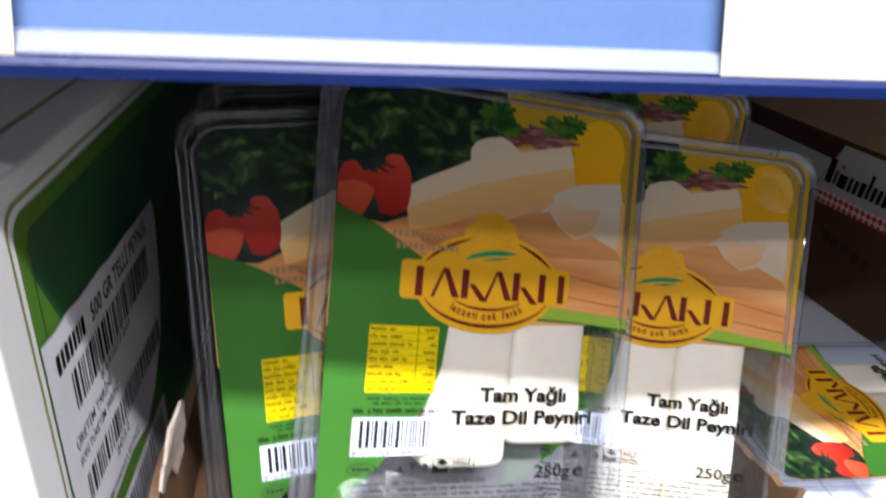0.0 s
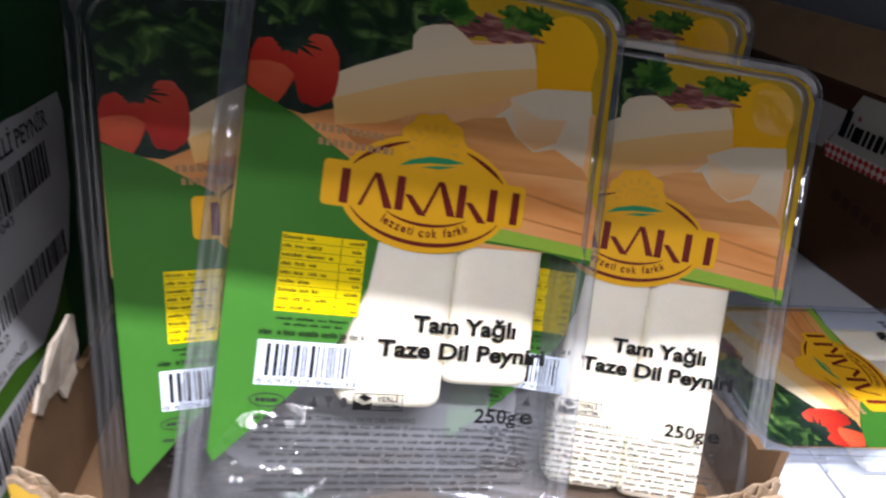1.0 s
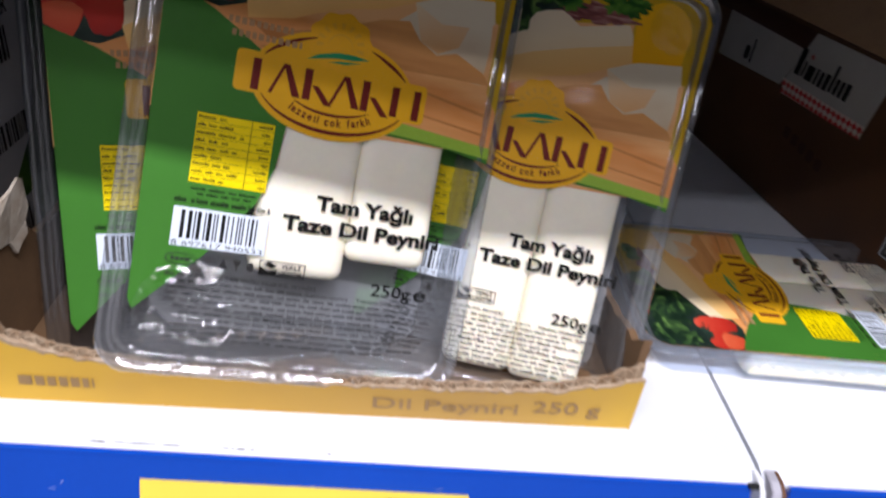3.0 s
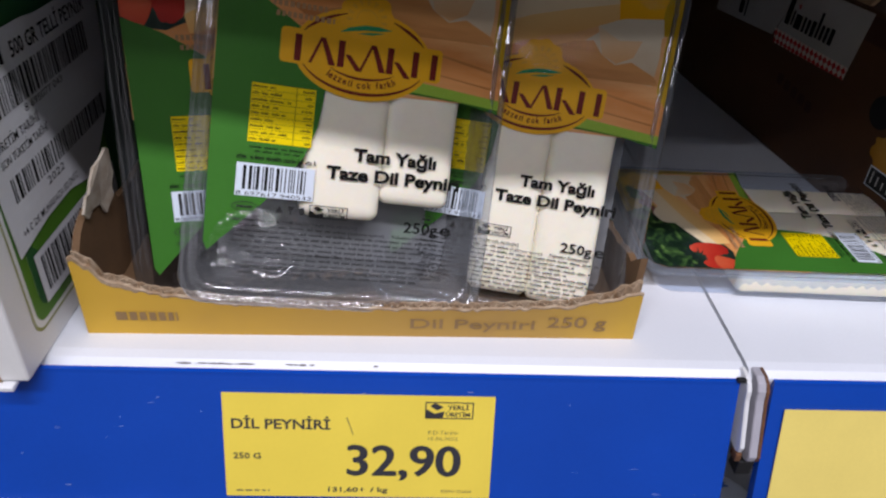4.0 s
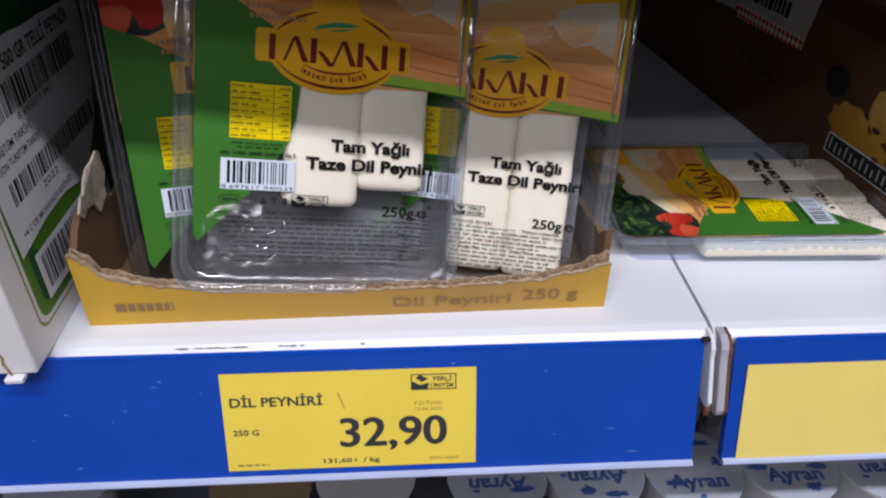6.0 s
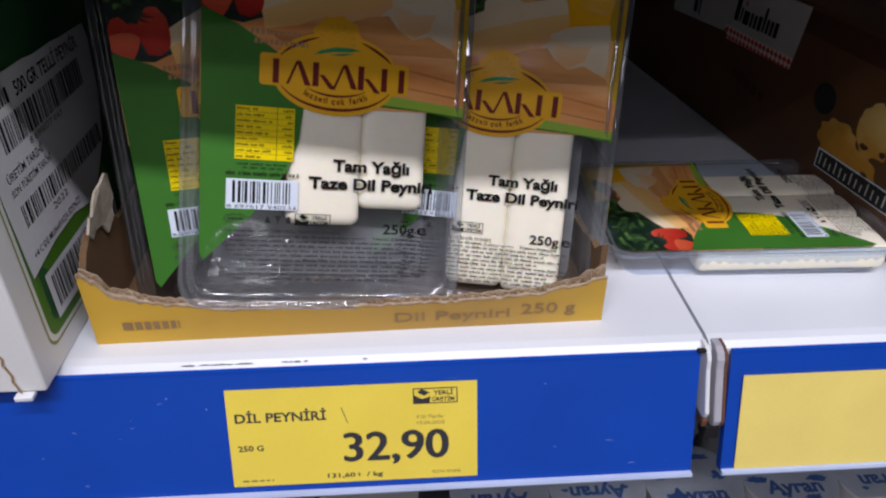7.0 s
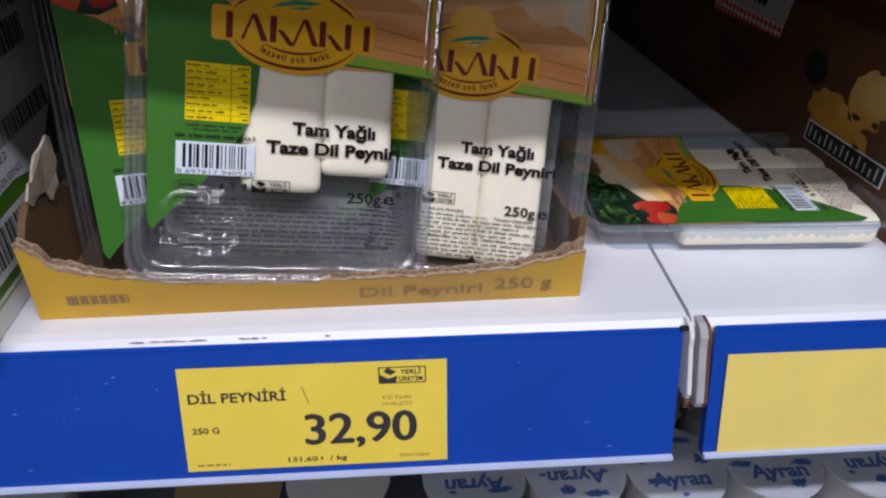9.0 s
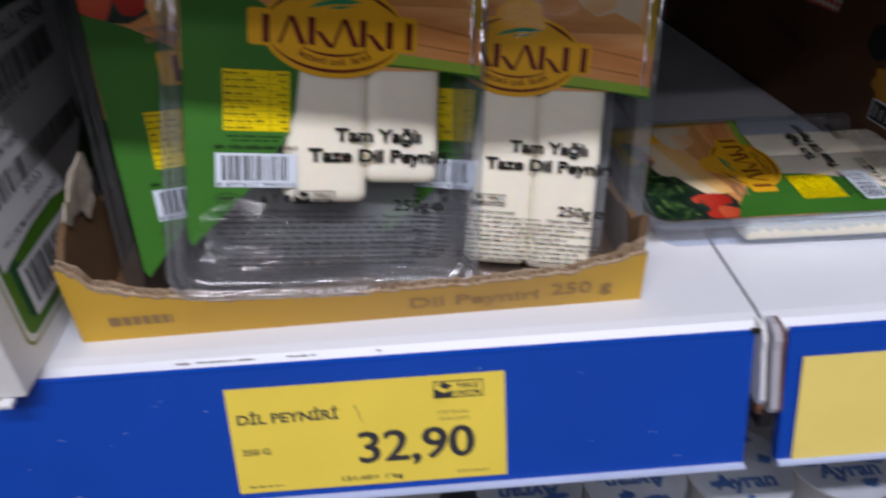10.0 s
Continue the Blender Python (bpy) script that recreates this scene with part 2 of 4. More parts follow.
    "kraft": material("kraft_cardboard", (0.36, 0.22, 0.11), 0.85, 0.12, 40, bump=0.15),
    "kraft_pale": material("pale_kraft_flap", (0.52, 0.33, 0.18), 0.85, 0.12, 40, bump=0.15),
    # kraft darkened with the shadow that lies inside the tray
    "kraft_shaded": material("shaded_kraft_inside", (0.18, 0.10, 0.045), 0.85, 0.14, 60, bump=0.2),
    "torn": material("torn_paper", (0.60, 0.47, 0.33), 0.95, 0.2, 220, bump=0.5, second=(0.34, 0.21, 0.11)),
    "flap": material("pale_torn_paper", (0.56, 0.50, 0.41), 0.95, 0.16, 180, bump=0.6, second=(0.42, 0.34, 0.25)),
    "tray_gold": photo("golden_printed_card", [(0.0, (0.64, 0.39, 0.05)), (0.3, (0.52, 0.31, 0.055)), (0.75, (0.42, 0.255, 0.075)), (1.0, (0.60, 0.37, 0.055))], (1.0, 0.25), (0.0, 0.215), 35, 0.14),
    "tray_text": material("faded_card_print", (0.30, 0.18, 0.07), 0.6, 0.1, 90),
    "box_white": material("white_cardboard", (0.78, 0.78, 0.76), 0.6, 0.04, 20, bump=0.08),
    "box_green": material("box_green_print", (0.035, 0.16, 0.03), 0.45, 0.15, 14, second=(0.01, 0.075, 0.035)),
    "box_band": material("box_green_band_print", (0.08, 0.22, 0.02), 0.45, 0.08, 14),
    "box_olive": material("box_olive_line_print", (0.28, 0.30, 0.08), 0.5, 0.06, 30),
    "sticker": material("paper_sticker", (0.66, 0.67, 0.69), 0.6, 0.05, 40, bump=0.1, fine=350),
    "brown_box": material("brown_printed_carton", (0.15, 0.062, 0.020), 0.6, 0.2, 12, bump=0.08, second=(0.085, 0.034, 0.014)),
    "brown_dark": material("dark_brown_print", (0.06, 0.018, 0.010), 0.6, 0.1, 25),
    "orange": photo("orange_cheese_print", [(0.0, (0.36, 0.15, 0.015)), (0.5, (0.48, 0.24, 0.035)), (1.0, (0.62, 0.42, 0.14))], (0.1, 1.0), (0.03, 0.07), 70, 0.35),
    "red": material("red_print", (0.42, 0.02, 0.015), 0.5, 0.1, 60),
    "black": material("black_plain", (0.006, 0.006, 0.007), 0.7, 0.05, 60),
    "check": checked("red_white_check", (0.55, 0.03, 0.03), (0.75, 0.68, 0.62), 330),
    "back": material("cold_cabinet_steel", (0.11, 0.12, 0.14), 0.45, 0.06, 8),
    "rust": material("rusty_edge", (0.16, 0.07, 0.03), 0.8, 0.3, 300),
    "scuff": material("dark_scuff", (0.28, 0.26, 0.25), 0.7, 0.3, 400),
    "bracket": material("white_bracket", (0.78, 0.79, 0.80), 0.35, 0.04, 60),
    "floor": material("floor_tile", (0.24, 0.235, 0.23), 0.3, 0.08, 3),
    "wall_bounce": material("bounce_wall", (0.55, 0.54, 0.53), 0.8, 0.06, 3),
    "wall": material("shop_wall", (0.13, 0.13, 0.13), 0.8, 0.06, 3),
    "cup": material("white_cup_plastic", (0.75, 0.76, 0.78), 0.35, 0.03, 60),
    "lid": material("foil_lid", (0.46, 0.50, 0.57), 0.35, 0.08, 90, bump=0.1),
    "lid_blue": material("blue_lid_print", (0.06, 0.14, 0.38), 0.4, 0.2, 150),
    "lid_tan": material("tan_lid", (0.30, 0.21, 0.11), 0.5, 0.1, 60),
}

# light that seeps through the cheese
b = M["cheese"].node_tree.nodes["Principled BSDF"]
b.inputs["Subsurface Weight"].default_value = 0.35
b.inputs["Subsurface Radius"].default_value = (1.0, 0.75, 0.45)
b.inputs["Subsurface Scale"].default_value = 0.004

# ---- building helpers ----
mm = 0.001


FINE = {"mark_rays", "mark_arc", "bar_code", "small_print", "tiny_mark", "ingredient_print", "nutrition_print", "date_stamp", "web_line", "mark_shape", "strip_ticks", "printed_mark", "sticker_name_shape", "lid_print"}


def part(name, bm, mat, parent, label=""):
    """Links a bmesh as one mesh under a thing or a part."""
    mesh = bpy.data.meshes.new(name)
    bm.to_mesh(mesh)
    bm.free()
    return meshed(name, mesh, mat, parent, label)


def meshed(name, mesh, mat, parent, label=""):
    if mat and not mesh.materials:
        mesh.materials.append(M[mat])
    ob = new(name, mesh)
    ob.parent = parent
    if mat and mesh.materials[0] != M[mat]:  # a shared mesh in another material
        ob.material_slots[0].link = "OBJECT"
        ob.material_slots[0].material = M[mat]
    if label:
        tagged(ob, label)
    if name in FINE:
        tagged(ob, kind="stuff")
    return ob


def thing(name, m, label, category, group="", kind=""):
    ob = new(name)
    ob.empty_display_size = 0.02
    ob.matrix_world = m
    return tagged(ob, label, category, group, kind)


def box(x0, x1, y0, y1, z0, z1, bevel=0.0, bm=None):
    bm = bm or bmesh.new()
    made = bmesh.ops.create_cube(bm, size=1)["verts"]
    for v in made:
        v.co = Vector(((x0 + x1) / 2 + v.co.x * (x1 - x0), (y0 + y1) / 2 + v.co.y * (y1 - y0), (z0 + z1) / 2 + v.co.z * (z1 - z0)))
    if bevel:
        edges = {e for v in made for e in v.link_edges}
        bmesh.ops.bevel(bm, geom=list(edges), offset=bevel, segments=3, affect="EDGES", profile=0.5)
    return bm


def sheet(points, z, bm=None):
    """A flat printed shape in the local x-y plane."""
    bm = bm or bmesh.new()
    f = bm.faces.new([bm.verts.new((x, y, z)) for x, y in points])
    f.normal_update()
    if f.normal.z < 0:
        f.normal_flip()
    return bm


def rect(x0, y0, x1, y1, z, bm=None):
    return sheet([(x0, y0), (x1, y0), (x1, y1), (x0, y1)], z, bm)


def ellipse(cx, cy, rx, ry, z, bm=None, n=40, wobble=0.0, seed=0):
    rnd = random.Random(seed)
    pts = []
    for i in range(n):
        a = 2 * math.pi * i / n
        k = 1 + wobble * rnd.uniform(-1, 1)
        pts.append((cx + rx * k * math.cos(a), cy + ry * k * math.sin(a)))
    return sheet(pts, z, bm)


def arc_band(cx, cy, rx, ry, a0, a1, w, z, bm=None, n=28):
    """A tapering band along an ellipse, from a0 to a1 degrees."""
    bm = bm or bmesh.new()
    rows = []
    for i in range(n + 1):
        f = i / n
        a = radians(a0 + (a1 - a0) * f)
        k = w * (0.25 + 0.75 * math.sin(math.pi * f))
        c, s = math.cos(a), math.sin(a)
        rows.append((bm.verts.new((cx + (rx - k) * c, cy + (ry - k) * s, z)), bm.verts.new((cx + rx * c, cy + ry * s, z))))
    for p, q in zip(rows, rows[1:]):
        bm.faces.new((p[0], p[1], q[1], q[0]))
    return bm


def round_rect(x0, y0, x1, y1, r, n=8):
    pts = []
    for cx, cy, a in ((x1 - r, y1 - r, 0), (x0 + r, y1 - r, 90), (x0 + r, y0 + r, 180), (x1 - r, y0 + r, 270)):
        for i in range(n + 1):
            b = radians(a + 90 * i / n)
            pts.append((cx + r * math.cos(b), cy + r * math.sin(b)))
    return pts


def frame_band(outer, inner, z, bm=None):
    """A flat closed band between two outlines of as many points."""
    bm = bm or bmesh.new()
    a = [bm.verts.new((x, y, z)) for x, y in outer]
    b = [bm.verts.new((x, y, z)) for x, y in inner]
    for i in range(len(a)):
        j = (i + 1) % len(a)
        bm.faces.new((a[i], a[j], b[j], b[i]))
    return bm


def prism(points, axis, lo, hi, bm=None):
    """A closed outline drawn out along an axis: x (points are y, z), y (points are x, z) or z (points are x, y)."""
    bm = bm or bmesh.new()

    def at(p, d):
        return {"x": (d, p[0], p[1]), "y": (p[0], d, p[1]), "z": (p[0], p[1], d)}[axis]

    a = [bm.verts.new(at(p, lo)) for p in points]
    b = [bm.verts.new(at(p, hi)) for p in points]
    bm.faces.new(a)
    bm.faces.new(b[::-1])
    for i in range(len(a)):
        j = (i + 1) % len(a)
        bm.faces.new((a[i], b[i], b[j], a[j]))
    bmesh.ops.recalc_face_normals(bm, faces=bm.faces)
    return bm


def lettering(text, x, y, width, z, bold=0.0, height=0.0, bm=None, turn=0.0):
    """The built-in font as a flat mesh: its left end and baseline at x, y, drawn to a width (and to a cap height, if given)."""
    cu = bpy.data.curves.new("text", "FONT")
    cu.body, cu.size, cu.offset, cu.resolution_u = text, 1.0, bold, (4 if width > 0.02 and len(text) < 17 else 2)
    ob = bpy.data.objects.new("text", cu)
    scene.collection.objects.link(ob)
    dg = bpy.context.evaluated_depsgraph_get()
    me = bpy.data.meshes.new_from_object(ob.evaluated_get(dg))
    bpy.data.objects.remove(ob)
    xs = [v.co.x for v in me.vertices]
    k = width / (max(xs) - min(xs))
    ky = height / 0.73 if height else k
    x_min, c, s = min(xs), math.cos(radians(turn)), math.sin(radians(turn))
    for v in me.vertices:
        px, py = (v.co.x - x_min) * k, v.co.y * ky
        v.co = (x + px * c - py * s, y + px * s + py * c, z)
    bm = bm or bmesh.new()
    bm.from_mesh(me)
    bpy.data.meshes.remove(me)
    return bm


def bars(x0, x1, y0, y1, z, seed, bm=None, gap=0.35, unit=0.0008):
    """Upright bars of uneven width, as in a bar code."""
    rnd, bm, x = random.Random(seed), bm or bmesh.new(), x0
    while x < x1 - unit:
        w = unit * rnd.choice((0.35, 0.35, 0.6, 0.9))
        rect(x, y0, min(x + w, x1), y1, z, bm)
        x += w + unit * rnd.choice((0.35, 0.5, 0.8)) * (gap / 0.35)
    return bm


def dashes(x0, x1, y, h, z, seed, bm, lo=0.002, hi=0.007, space=0.0009):
    """A line of writing too small to read, as plain bars."""
    rnd, x = random.Random(seed), x0
    while x < x1:
        w = rnd.uniform(lo, hi)
        rect(x, y, min(x + w, x1), y + h, z, bm)
        x += w + space
    return bm


def ticks(x0, x1, y, h, z, seed, bm):
    """A line of tiny writing: words of slim upright bars."""
    rnd, x = random.Random(seed), x0
    while x < x1 - 0.6 * mm:
        end = min(x + rnd.uniform(1.8, 5.5) * mm, x1)
        while x < end:
            w = rnd.uniform(0.28, 0.5) * mm
            rect(x, y, min(x + w, end), y + h * rnd.choice((0.72, 0.72, 0.8, 1.0)), z, bm)
            x += w + 0.2 * mm
        x += 0.7 * mm
    return bm


def axes(t, u, v, k=1.0):
    """A pose from an origin and two directions."""
    u = Vector(u).normalized()
    v = Vector(v)
    v = (v - u * v.dot(u)).normalized()
    w = u.cross(v)
    m = Matrix((u, v, w)).transposed().to_4x4()
    return Matrix.Translation(t) @ m @ Matrix.Diagonal((k, k, k, 1))


# ---- the setting ----
S = 1.2  # height of the shelf


def structure(name, bm, mat, label, category):
    return tagged(part(name, bm, mat, None), label, category, kind="structure")


structure("floor", box(-3, 3, -2.9, 0.5, -0.05, 0), "floor", "pale grey tiled shop floor", "floor")
structure("ceiling", box(-3, 3, -2.9, 0.5, 3.0, 3.05), "wall", "plain light shop ceiling", "ceiling")
structure("wall_north", box(-3, 3, 0.5, 0.55, 0, 3), "wall", "plain wall behind the cold cabinet", "wall")
# out of view; paler than the other walls to bounce fill light onto the packs
structure("wall_south", box(-3, 3, -2.95, -2.9, 0, 3), "wall_bounce", "unseen plain wall across the aisle, pale to bounce fill light", "wall")
structure("wall_west", box(-3.05, -3, -2.9, 0.5, 0, 3), "wall", "plain wall at the aisle's end", "wall")
structure("wall_east", box(3, 3.05, -2.9, 0.5, 0, 3), "wall", "plain wall at the aisle's end", "wall")

SEAM = 0.2655


def cabinet_back():
    ob = thing("cold_cabinet", Matrix(), "grey steel back of an open cold cabinet", "cold cabinet", kind="structure")
    part("back_panel", box(-1.2, 1.6, 0.45, 0.47, 0.0, 2.0), "back", ob)
    slots = bmesh.new()
    for i in range(-3, 6):
        box(0.352 + i * 0.056, 0.384 + i * 0.056, 0.4485, 0.4505, 1.3255, 1.3285, bm=slots)
    part("air_slot", slots, "black", ob, "dark air slots in the steel back")


cabinet_back()


def shelf(name, x0, x1, z, label, mat="shelf"):
    """A white steel shelf with a folded front edge."""
    ob = thing(name, Matrix(), label, "shelf", "cabinet shelves")
    part("shelf_board", prism([(0.447, z), (0.0095, z), (0.0115, z - 0.003), (0.447, z - 0.003)], "x", x0, x1), mat, ob)
    edge = [(0.0095, z), (0.0055, z - 0.0008), (0.0028, z - 0.003), (0.0022, z - 0.006), (0.0022, z - 0.03), (0.004, z - 0.03), (0.004, z - 0.0065), (0.0075, z - 0.004), (0.0115, z - 0.003)]
    part("folded_edge", prism(edge, "x", x0, x1), mat, ob, "rounded front edge folded down from the board")
    return ob


left_shelf = shelf("shelf", -0.95, SEAM - 0.0008, S, "white steel shelf board with scuffed front edge")
right_shelf = shelf("shelf", SEAM + 0.0008, 1.25, S, "white steel shelf board beside the seam")
top_shelf = shelf("shelf", -0.95, 1.25, 1.441, "steel shelf board above the cheese packs, greyed to cut bounced light", "shelf_low_bounce")
# board itself is unseen; its dark colour gives the shade between the cups
low_shelf = shelf("shelf", -0.95, 1.25, 0.985, "shelf board under the drink cups, darkened for the gaps' shade", "back")
# dark scuffs on the folded edge
for x, w in ((0.051, 0.014), (0.058, 0.004), (0.066, 0.011), (0.088, 0.006), (0.093, 0.004), (0.119, 0.003)):
    rnd = random.Random(int(x * 1e4))
    bm = bmesh.new()
    for i in range(5):
        cx = x + rnd.uniform(-0.5, 0.5) * w
        sheet([(cx + rnd.uniform(0.4, 1) * w * 0.28 * math.cos(a), rnd.uniform(0.15, 1) * 0.0005 * math.sin(a)) for a in [i * 0.7 for i in range(9)]], 0.0002 + 0.00001 * i, bm)
    ob = part("scuff", bm, "scuff", left_shelf, "dark scuff on the white edge")
    ob.matrix_local = axes((0, 0.0040, S - 0.0016), (1, 0, 0), (0, 0.62, 0.78))

TILT_Y, TILT_Z = 0.0135, 0.0445  # the rail leans out towards its foot


def price_rail(x0, x1, z, label, banded=False):
    """A leaning plastic price rail with a small lip along its foot."""
    ob = thing("price_rail", Matrix(), label, "price rail", "price rails")
    k = TILT_Y / TILT_Z
    foot = z - (0.0535 if banded else 0.0555)
    prof = [(0.0012, z), (-0.0002, z - 0.0004), (-0.0005, z - 0.002), (-k * 0.055, foot + 0.0005), (-k * 0.055 - 0.0012, foot - 0.0012), (-k * 0.055 + 0.004, foot - 0.0016), (0.0018, z - 0.004)]
    part("rail_face", prism(prof, "x", x0, x1), "blue_glare" if banded else "blue", ob)
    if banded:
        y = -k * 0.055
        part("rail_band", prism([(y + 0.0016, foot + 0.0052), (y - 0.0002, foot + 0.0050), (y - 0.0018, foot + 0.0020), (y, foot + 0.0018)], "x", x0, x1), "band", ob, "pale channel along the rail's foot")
        part("rail_edge", prism([(y, foot + 0.0016), (y - 0.0022, foot + 0.0015), (y - 0.0028, foot + 0.0004), (y - 0.0024, foot - 0.0017), (y + 0.002, foot - 0.0022)], "x", x0, x1), "navy", ob, "dark blue lower edge")
        return ob
    lip = [(-k * 0.055 - 0.0004, foot + 0.0008), (-k * 0.055 - 0.0022, foot + 0.0006), (-k * 0.055 - 0.0028, foot - 0.0006), (-k * 0.055 - 0.0022, foot - 0.0019), (-k * 0.055 + 0.002, foot - 0.0024), (-k * 0.055 + 0.002, foot - 0.0018), (-k * 0.055 - 0.001, foot - 0.0013)]
    part("rail_lip", prism(lip, "x", x0, x1), "rail_lip", ob, "pale translucent lip along the rail's foot")
    return ob


rail_left = price_rail(-0.94, 0.2612, 1.1985, "glossy blue plastic price rail with fine scratches")
rail_right = price_rail(0.2748, 1.25, 1.1985, "glossy blue plastic price rail beyond the bracket")
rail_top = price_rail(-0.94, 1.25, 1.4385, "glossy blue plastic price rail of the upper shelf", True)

# fine scratches on the lower rail
rnd = random.Random(12)
for i in range(26):
    bm = bmesh.new()
    w, h = rnd.uniform(0.0006, 0.0045), rnd.uniform(0.00006, 0.00014)
    sheet([(-w / 2, 0), (0, -h), (w / 2, rnd.uniform(-0.0006, 0.0006)), (0, h)], 0, bm)
    ob = part("scratch", bm, "rail_lip", rail_left)
    dz = rnd.uniform(0.003, 0.05)
    ob.matrix_local = axes((rnd.uniform(-0.05, 0.25), -dz * TILT_Y / TILT_Z - 0.0006, 1.1985 - dz), (1, 0, 0), (0, TILT_Y, TILT_Z))

# white brackets that close the rails at the seam
for x0, x1, mat, low, lab in ((0.2630, 0.2648, "bracket", 0.030, "white bent end bracket between two price rails"), (0.2672, 0.2706, "bracket_grey", 0.034, "dull grey end bracket with a rusty edge")):
    ob = thing("rail_bracket", Matrix(), lab, "bracket", "rail brackets")
    z = 1.2003
    prof = [(0.006, z), (0.001, z), (-0.0022, z - 0.0014), (-0.0040, z - 0.004), (-0.0048, z - 0.008), (-0.0045 - low * 0.28, z - low + 0.004), (-0.0038 - low * 0.28, z - low + 0.0012), (-0.002 - low * 0.28, z - low), (0.006 - low * 0.28, z - low), (0.003, z - 0.012), (0.006, z - 0.008)]
    bm = prism(prof, "x", x0, x1)
    bmesh.ops.bevel(bm, geom=[e for e in bm.edges if abs(e.verts[0].co.x - e.verts[1].co.x) < 1e-6], offset=0.0003, segments=2, affect="EDGES")
    part("bracket_plate", bm, mat, ob)
    if mat == "bracket":
        part("bracket_hook", box(0.2596, 0.2632, -0.0012, 0.0010, z - 0.0022, z - 0.0006, 0.0004), "black", ob, "small dark hook at the bracket's head")
        part("bracket_foot_gap", box(x0, x1 + 0.0006, -0.004 - low * 0.28, 0.001 - low * 0.28, z - low - 0.0042, z - low - 0.0002, 0.0004), "rust", ob, "brown rusted foot")
    else:
        part("rusty_edge", prism([(y - 0.0002, zz) for y, zz in prof], "x", 0.2706, 0.2718), "rust", ob, "brown rusty edge")
        # black block added where the gap under the brackets is in shade
        part("bracket_foot_gap", box(0.2652, 0.2716, -0.003 - low * 0.28, 0.004 - low * 0.28, z - low - 0.008, z - low - 0.0003, 0.0005), "black", ob, "black block standing for the shaded gap under the bracket")

# ---- price tags ----


def tag_pose(x, z):
    """On the rail's face, the tag's upper left corner at x and height z."""
    y = -(1.1985 - z) * TILT_Y / TILT_Z if z < 1.3 else -(1.4385 - z) * TILT_Y / TILT_Z - 0.0022
    return axes((x, y - 0.0008, z + 0.0002), (1, 0, 0), (0, TILT_Y, TILT_Z))


def price_tag(x, z, mat, label):
    ob = thing("price_tag", tag_pose(x, z), label, "price tag", "price tags")
    bm = box(0, 0.1045, -0.0455, 0, -0.0002, 0.0002)
    part("tag_paper", bm, mat, ob)
    return ob


def mark_bm(x0, y0, x1, y1, z):
    """The small boxed mark of local produce: a dark square and two words in a frame."""
    w, h = x1 - x0, y1 - y0
    t = h * 0.06
    bm = frame_band([(x0, y0), (x1, y0), (x1, y1), (x0, y1)], [(x0 + t, y0 + t), (x1 - t, y0 + t), (x1 - t, y1 - t), (x0 + t, y1 - t)], z)
    sheet([(x0, y0), (x0 + 0.36 * w, y0), (x0 + 0.40 * w, y0 + 0.45 * h), (x0 + 0.2 * w, y0 + 0.3 * h), (x0, y0 + 0.6 * h)], z, bm)
    sheet([(x0 + 0.1 * w, y0 + 0.75 * h), (x0 + 0.2 * w, y0 + 0.95 * h), (x0 + 0.38 * w, y0 + 0.7 * h), (x0 + 0.25 * w, y0 + 0.5 * h)], z, bm)
    lettering("YERLİ", x0 + 0.46 * w, y0 + 0.55 * h, 0.44 * w, z, 0.02, 0.28 * h, bm)
    lettering("ÜRETİM", x0 + 0.43 * w, y0 + 0.14 * h, 0.5 * w, z, 0.02, 0.26 * h, bm)
    return bm


tag = price_tag(0.0612, 1.1903, "tag", "yellow paper price tag for cheese in a blue rail")
TZ = 0.0004
part("product_name", lettering("DİL PEYNİRİ", 0.0032, -0.0150, 0.0378, TZ, 0.022, 0.0043), "tag_ink", tag)
bm = bmesh.new()
for i, (dx, dy) in enumerate(((0.0, 0.0), (0.0005, 0.0002), (0.0010, 0.0), (0.0005, -0.0002))):
    lettering("32,90", 0.0473 + dx, -0.0352 + dy, 0.0440, TZ + i * 0.00004, 0.0, 0.0142, bm)
part("price", bm, "tag_ink", tag)
part("weight", lettering("250 G", 0.0034, -0.0284, 0.0106, TZ, 0.02, 0.0027), "tag_ink", tag)
bm = lettering("131,60", 0.0400, -0.0430, 0.0118, TZ, 0.02, 0.0022)
rect(0.0532, -0.0430, 0.0536, -0.0410, TZ, bm)
rect(0.0528, -0.0421, 0.0542, -0.0418, TZ, bm)
lettering("/ kg", 0.0566, -0.0430, 0.0070, TZ, 0.02, 0.0022, bm)
part("unit_price", bm, "tag_ink", tag)
part("produce_mark", mark_bm(0.0775, -0.0096, 0.0962, -0.0024, TZ), "tag_ink", tag)
bm = bmesh.new()
lettering("F.D.Tarihi:", 0.0790, -0.0165, 0.0116, TZ, 0.0, 0.0018, bm)
lettering("15.06.2022", 0.0790, -0.0192, 0.0116, TZ, 0.0, 0.0016, bm)
lettering("KDV Dahil", 0.0850, -0.0430, 0.0120, TZ, 0.01, 0.0014, bm)
dashes(0.004, 0.017, -0.0432, 0.0008, TZ, 6, bm, 0.001, 0.003)
part("small_print", bm, "tag_soft", tag)
part("crease", sheet([(0.0472, -0.0098), (0.0476, -0.0096), (0.0500, -0.0172), (0.0497, -0.0173)], TZ), "tag_soft", tag, "thin slanting crease in the paper")
price_tag(0.2806, 1.1872, "tag_pale", "blank pale yellow price tag in the next rail")
price_tag(-0.0900, 1.4300, "tag_cream", "pale cream price tag in the upper rail")
price_tag(0.1325, 1.4300, "tag_cream", "pale cream price tag in the upper rail")

# ---- cheese packs ----
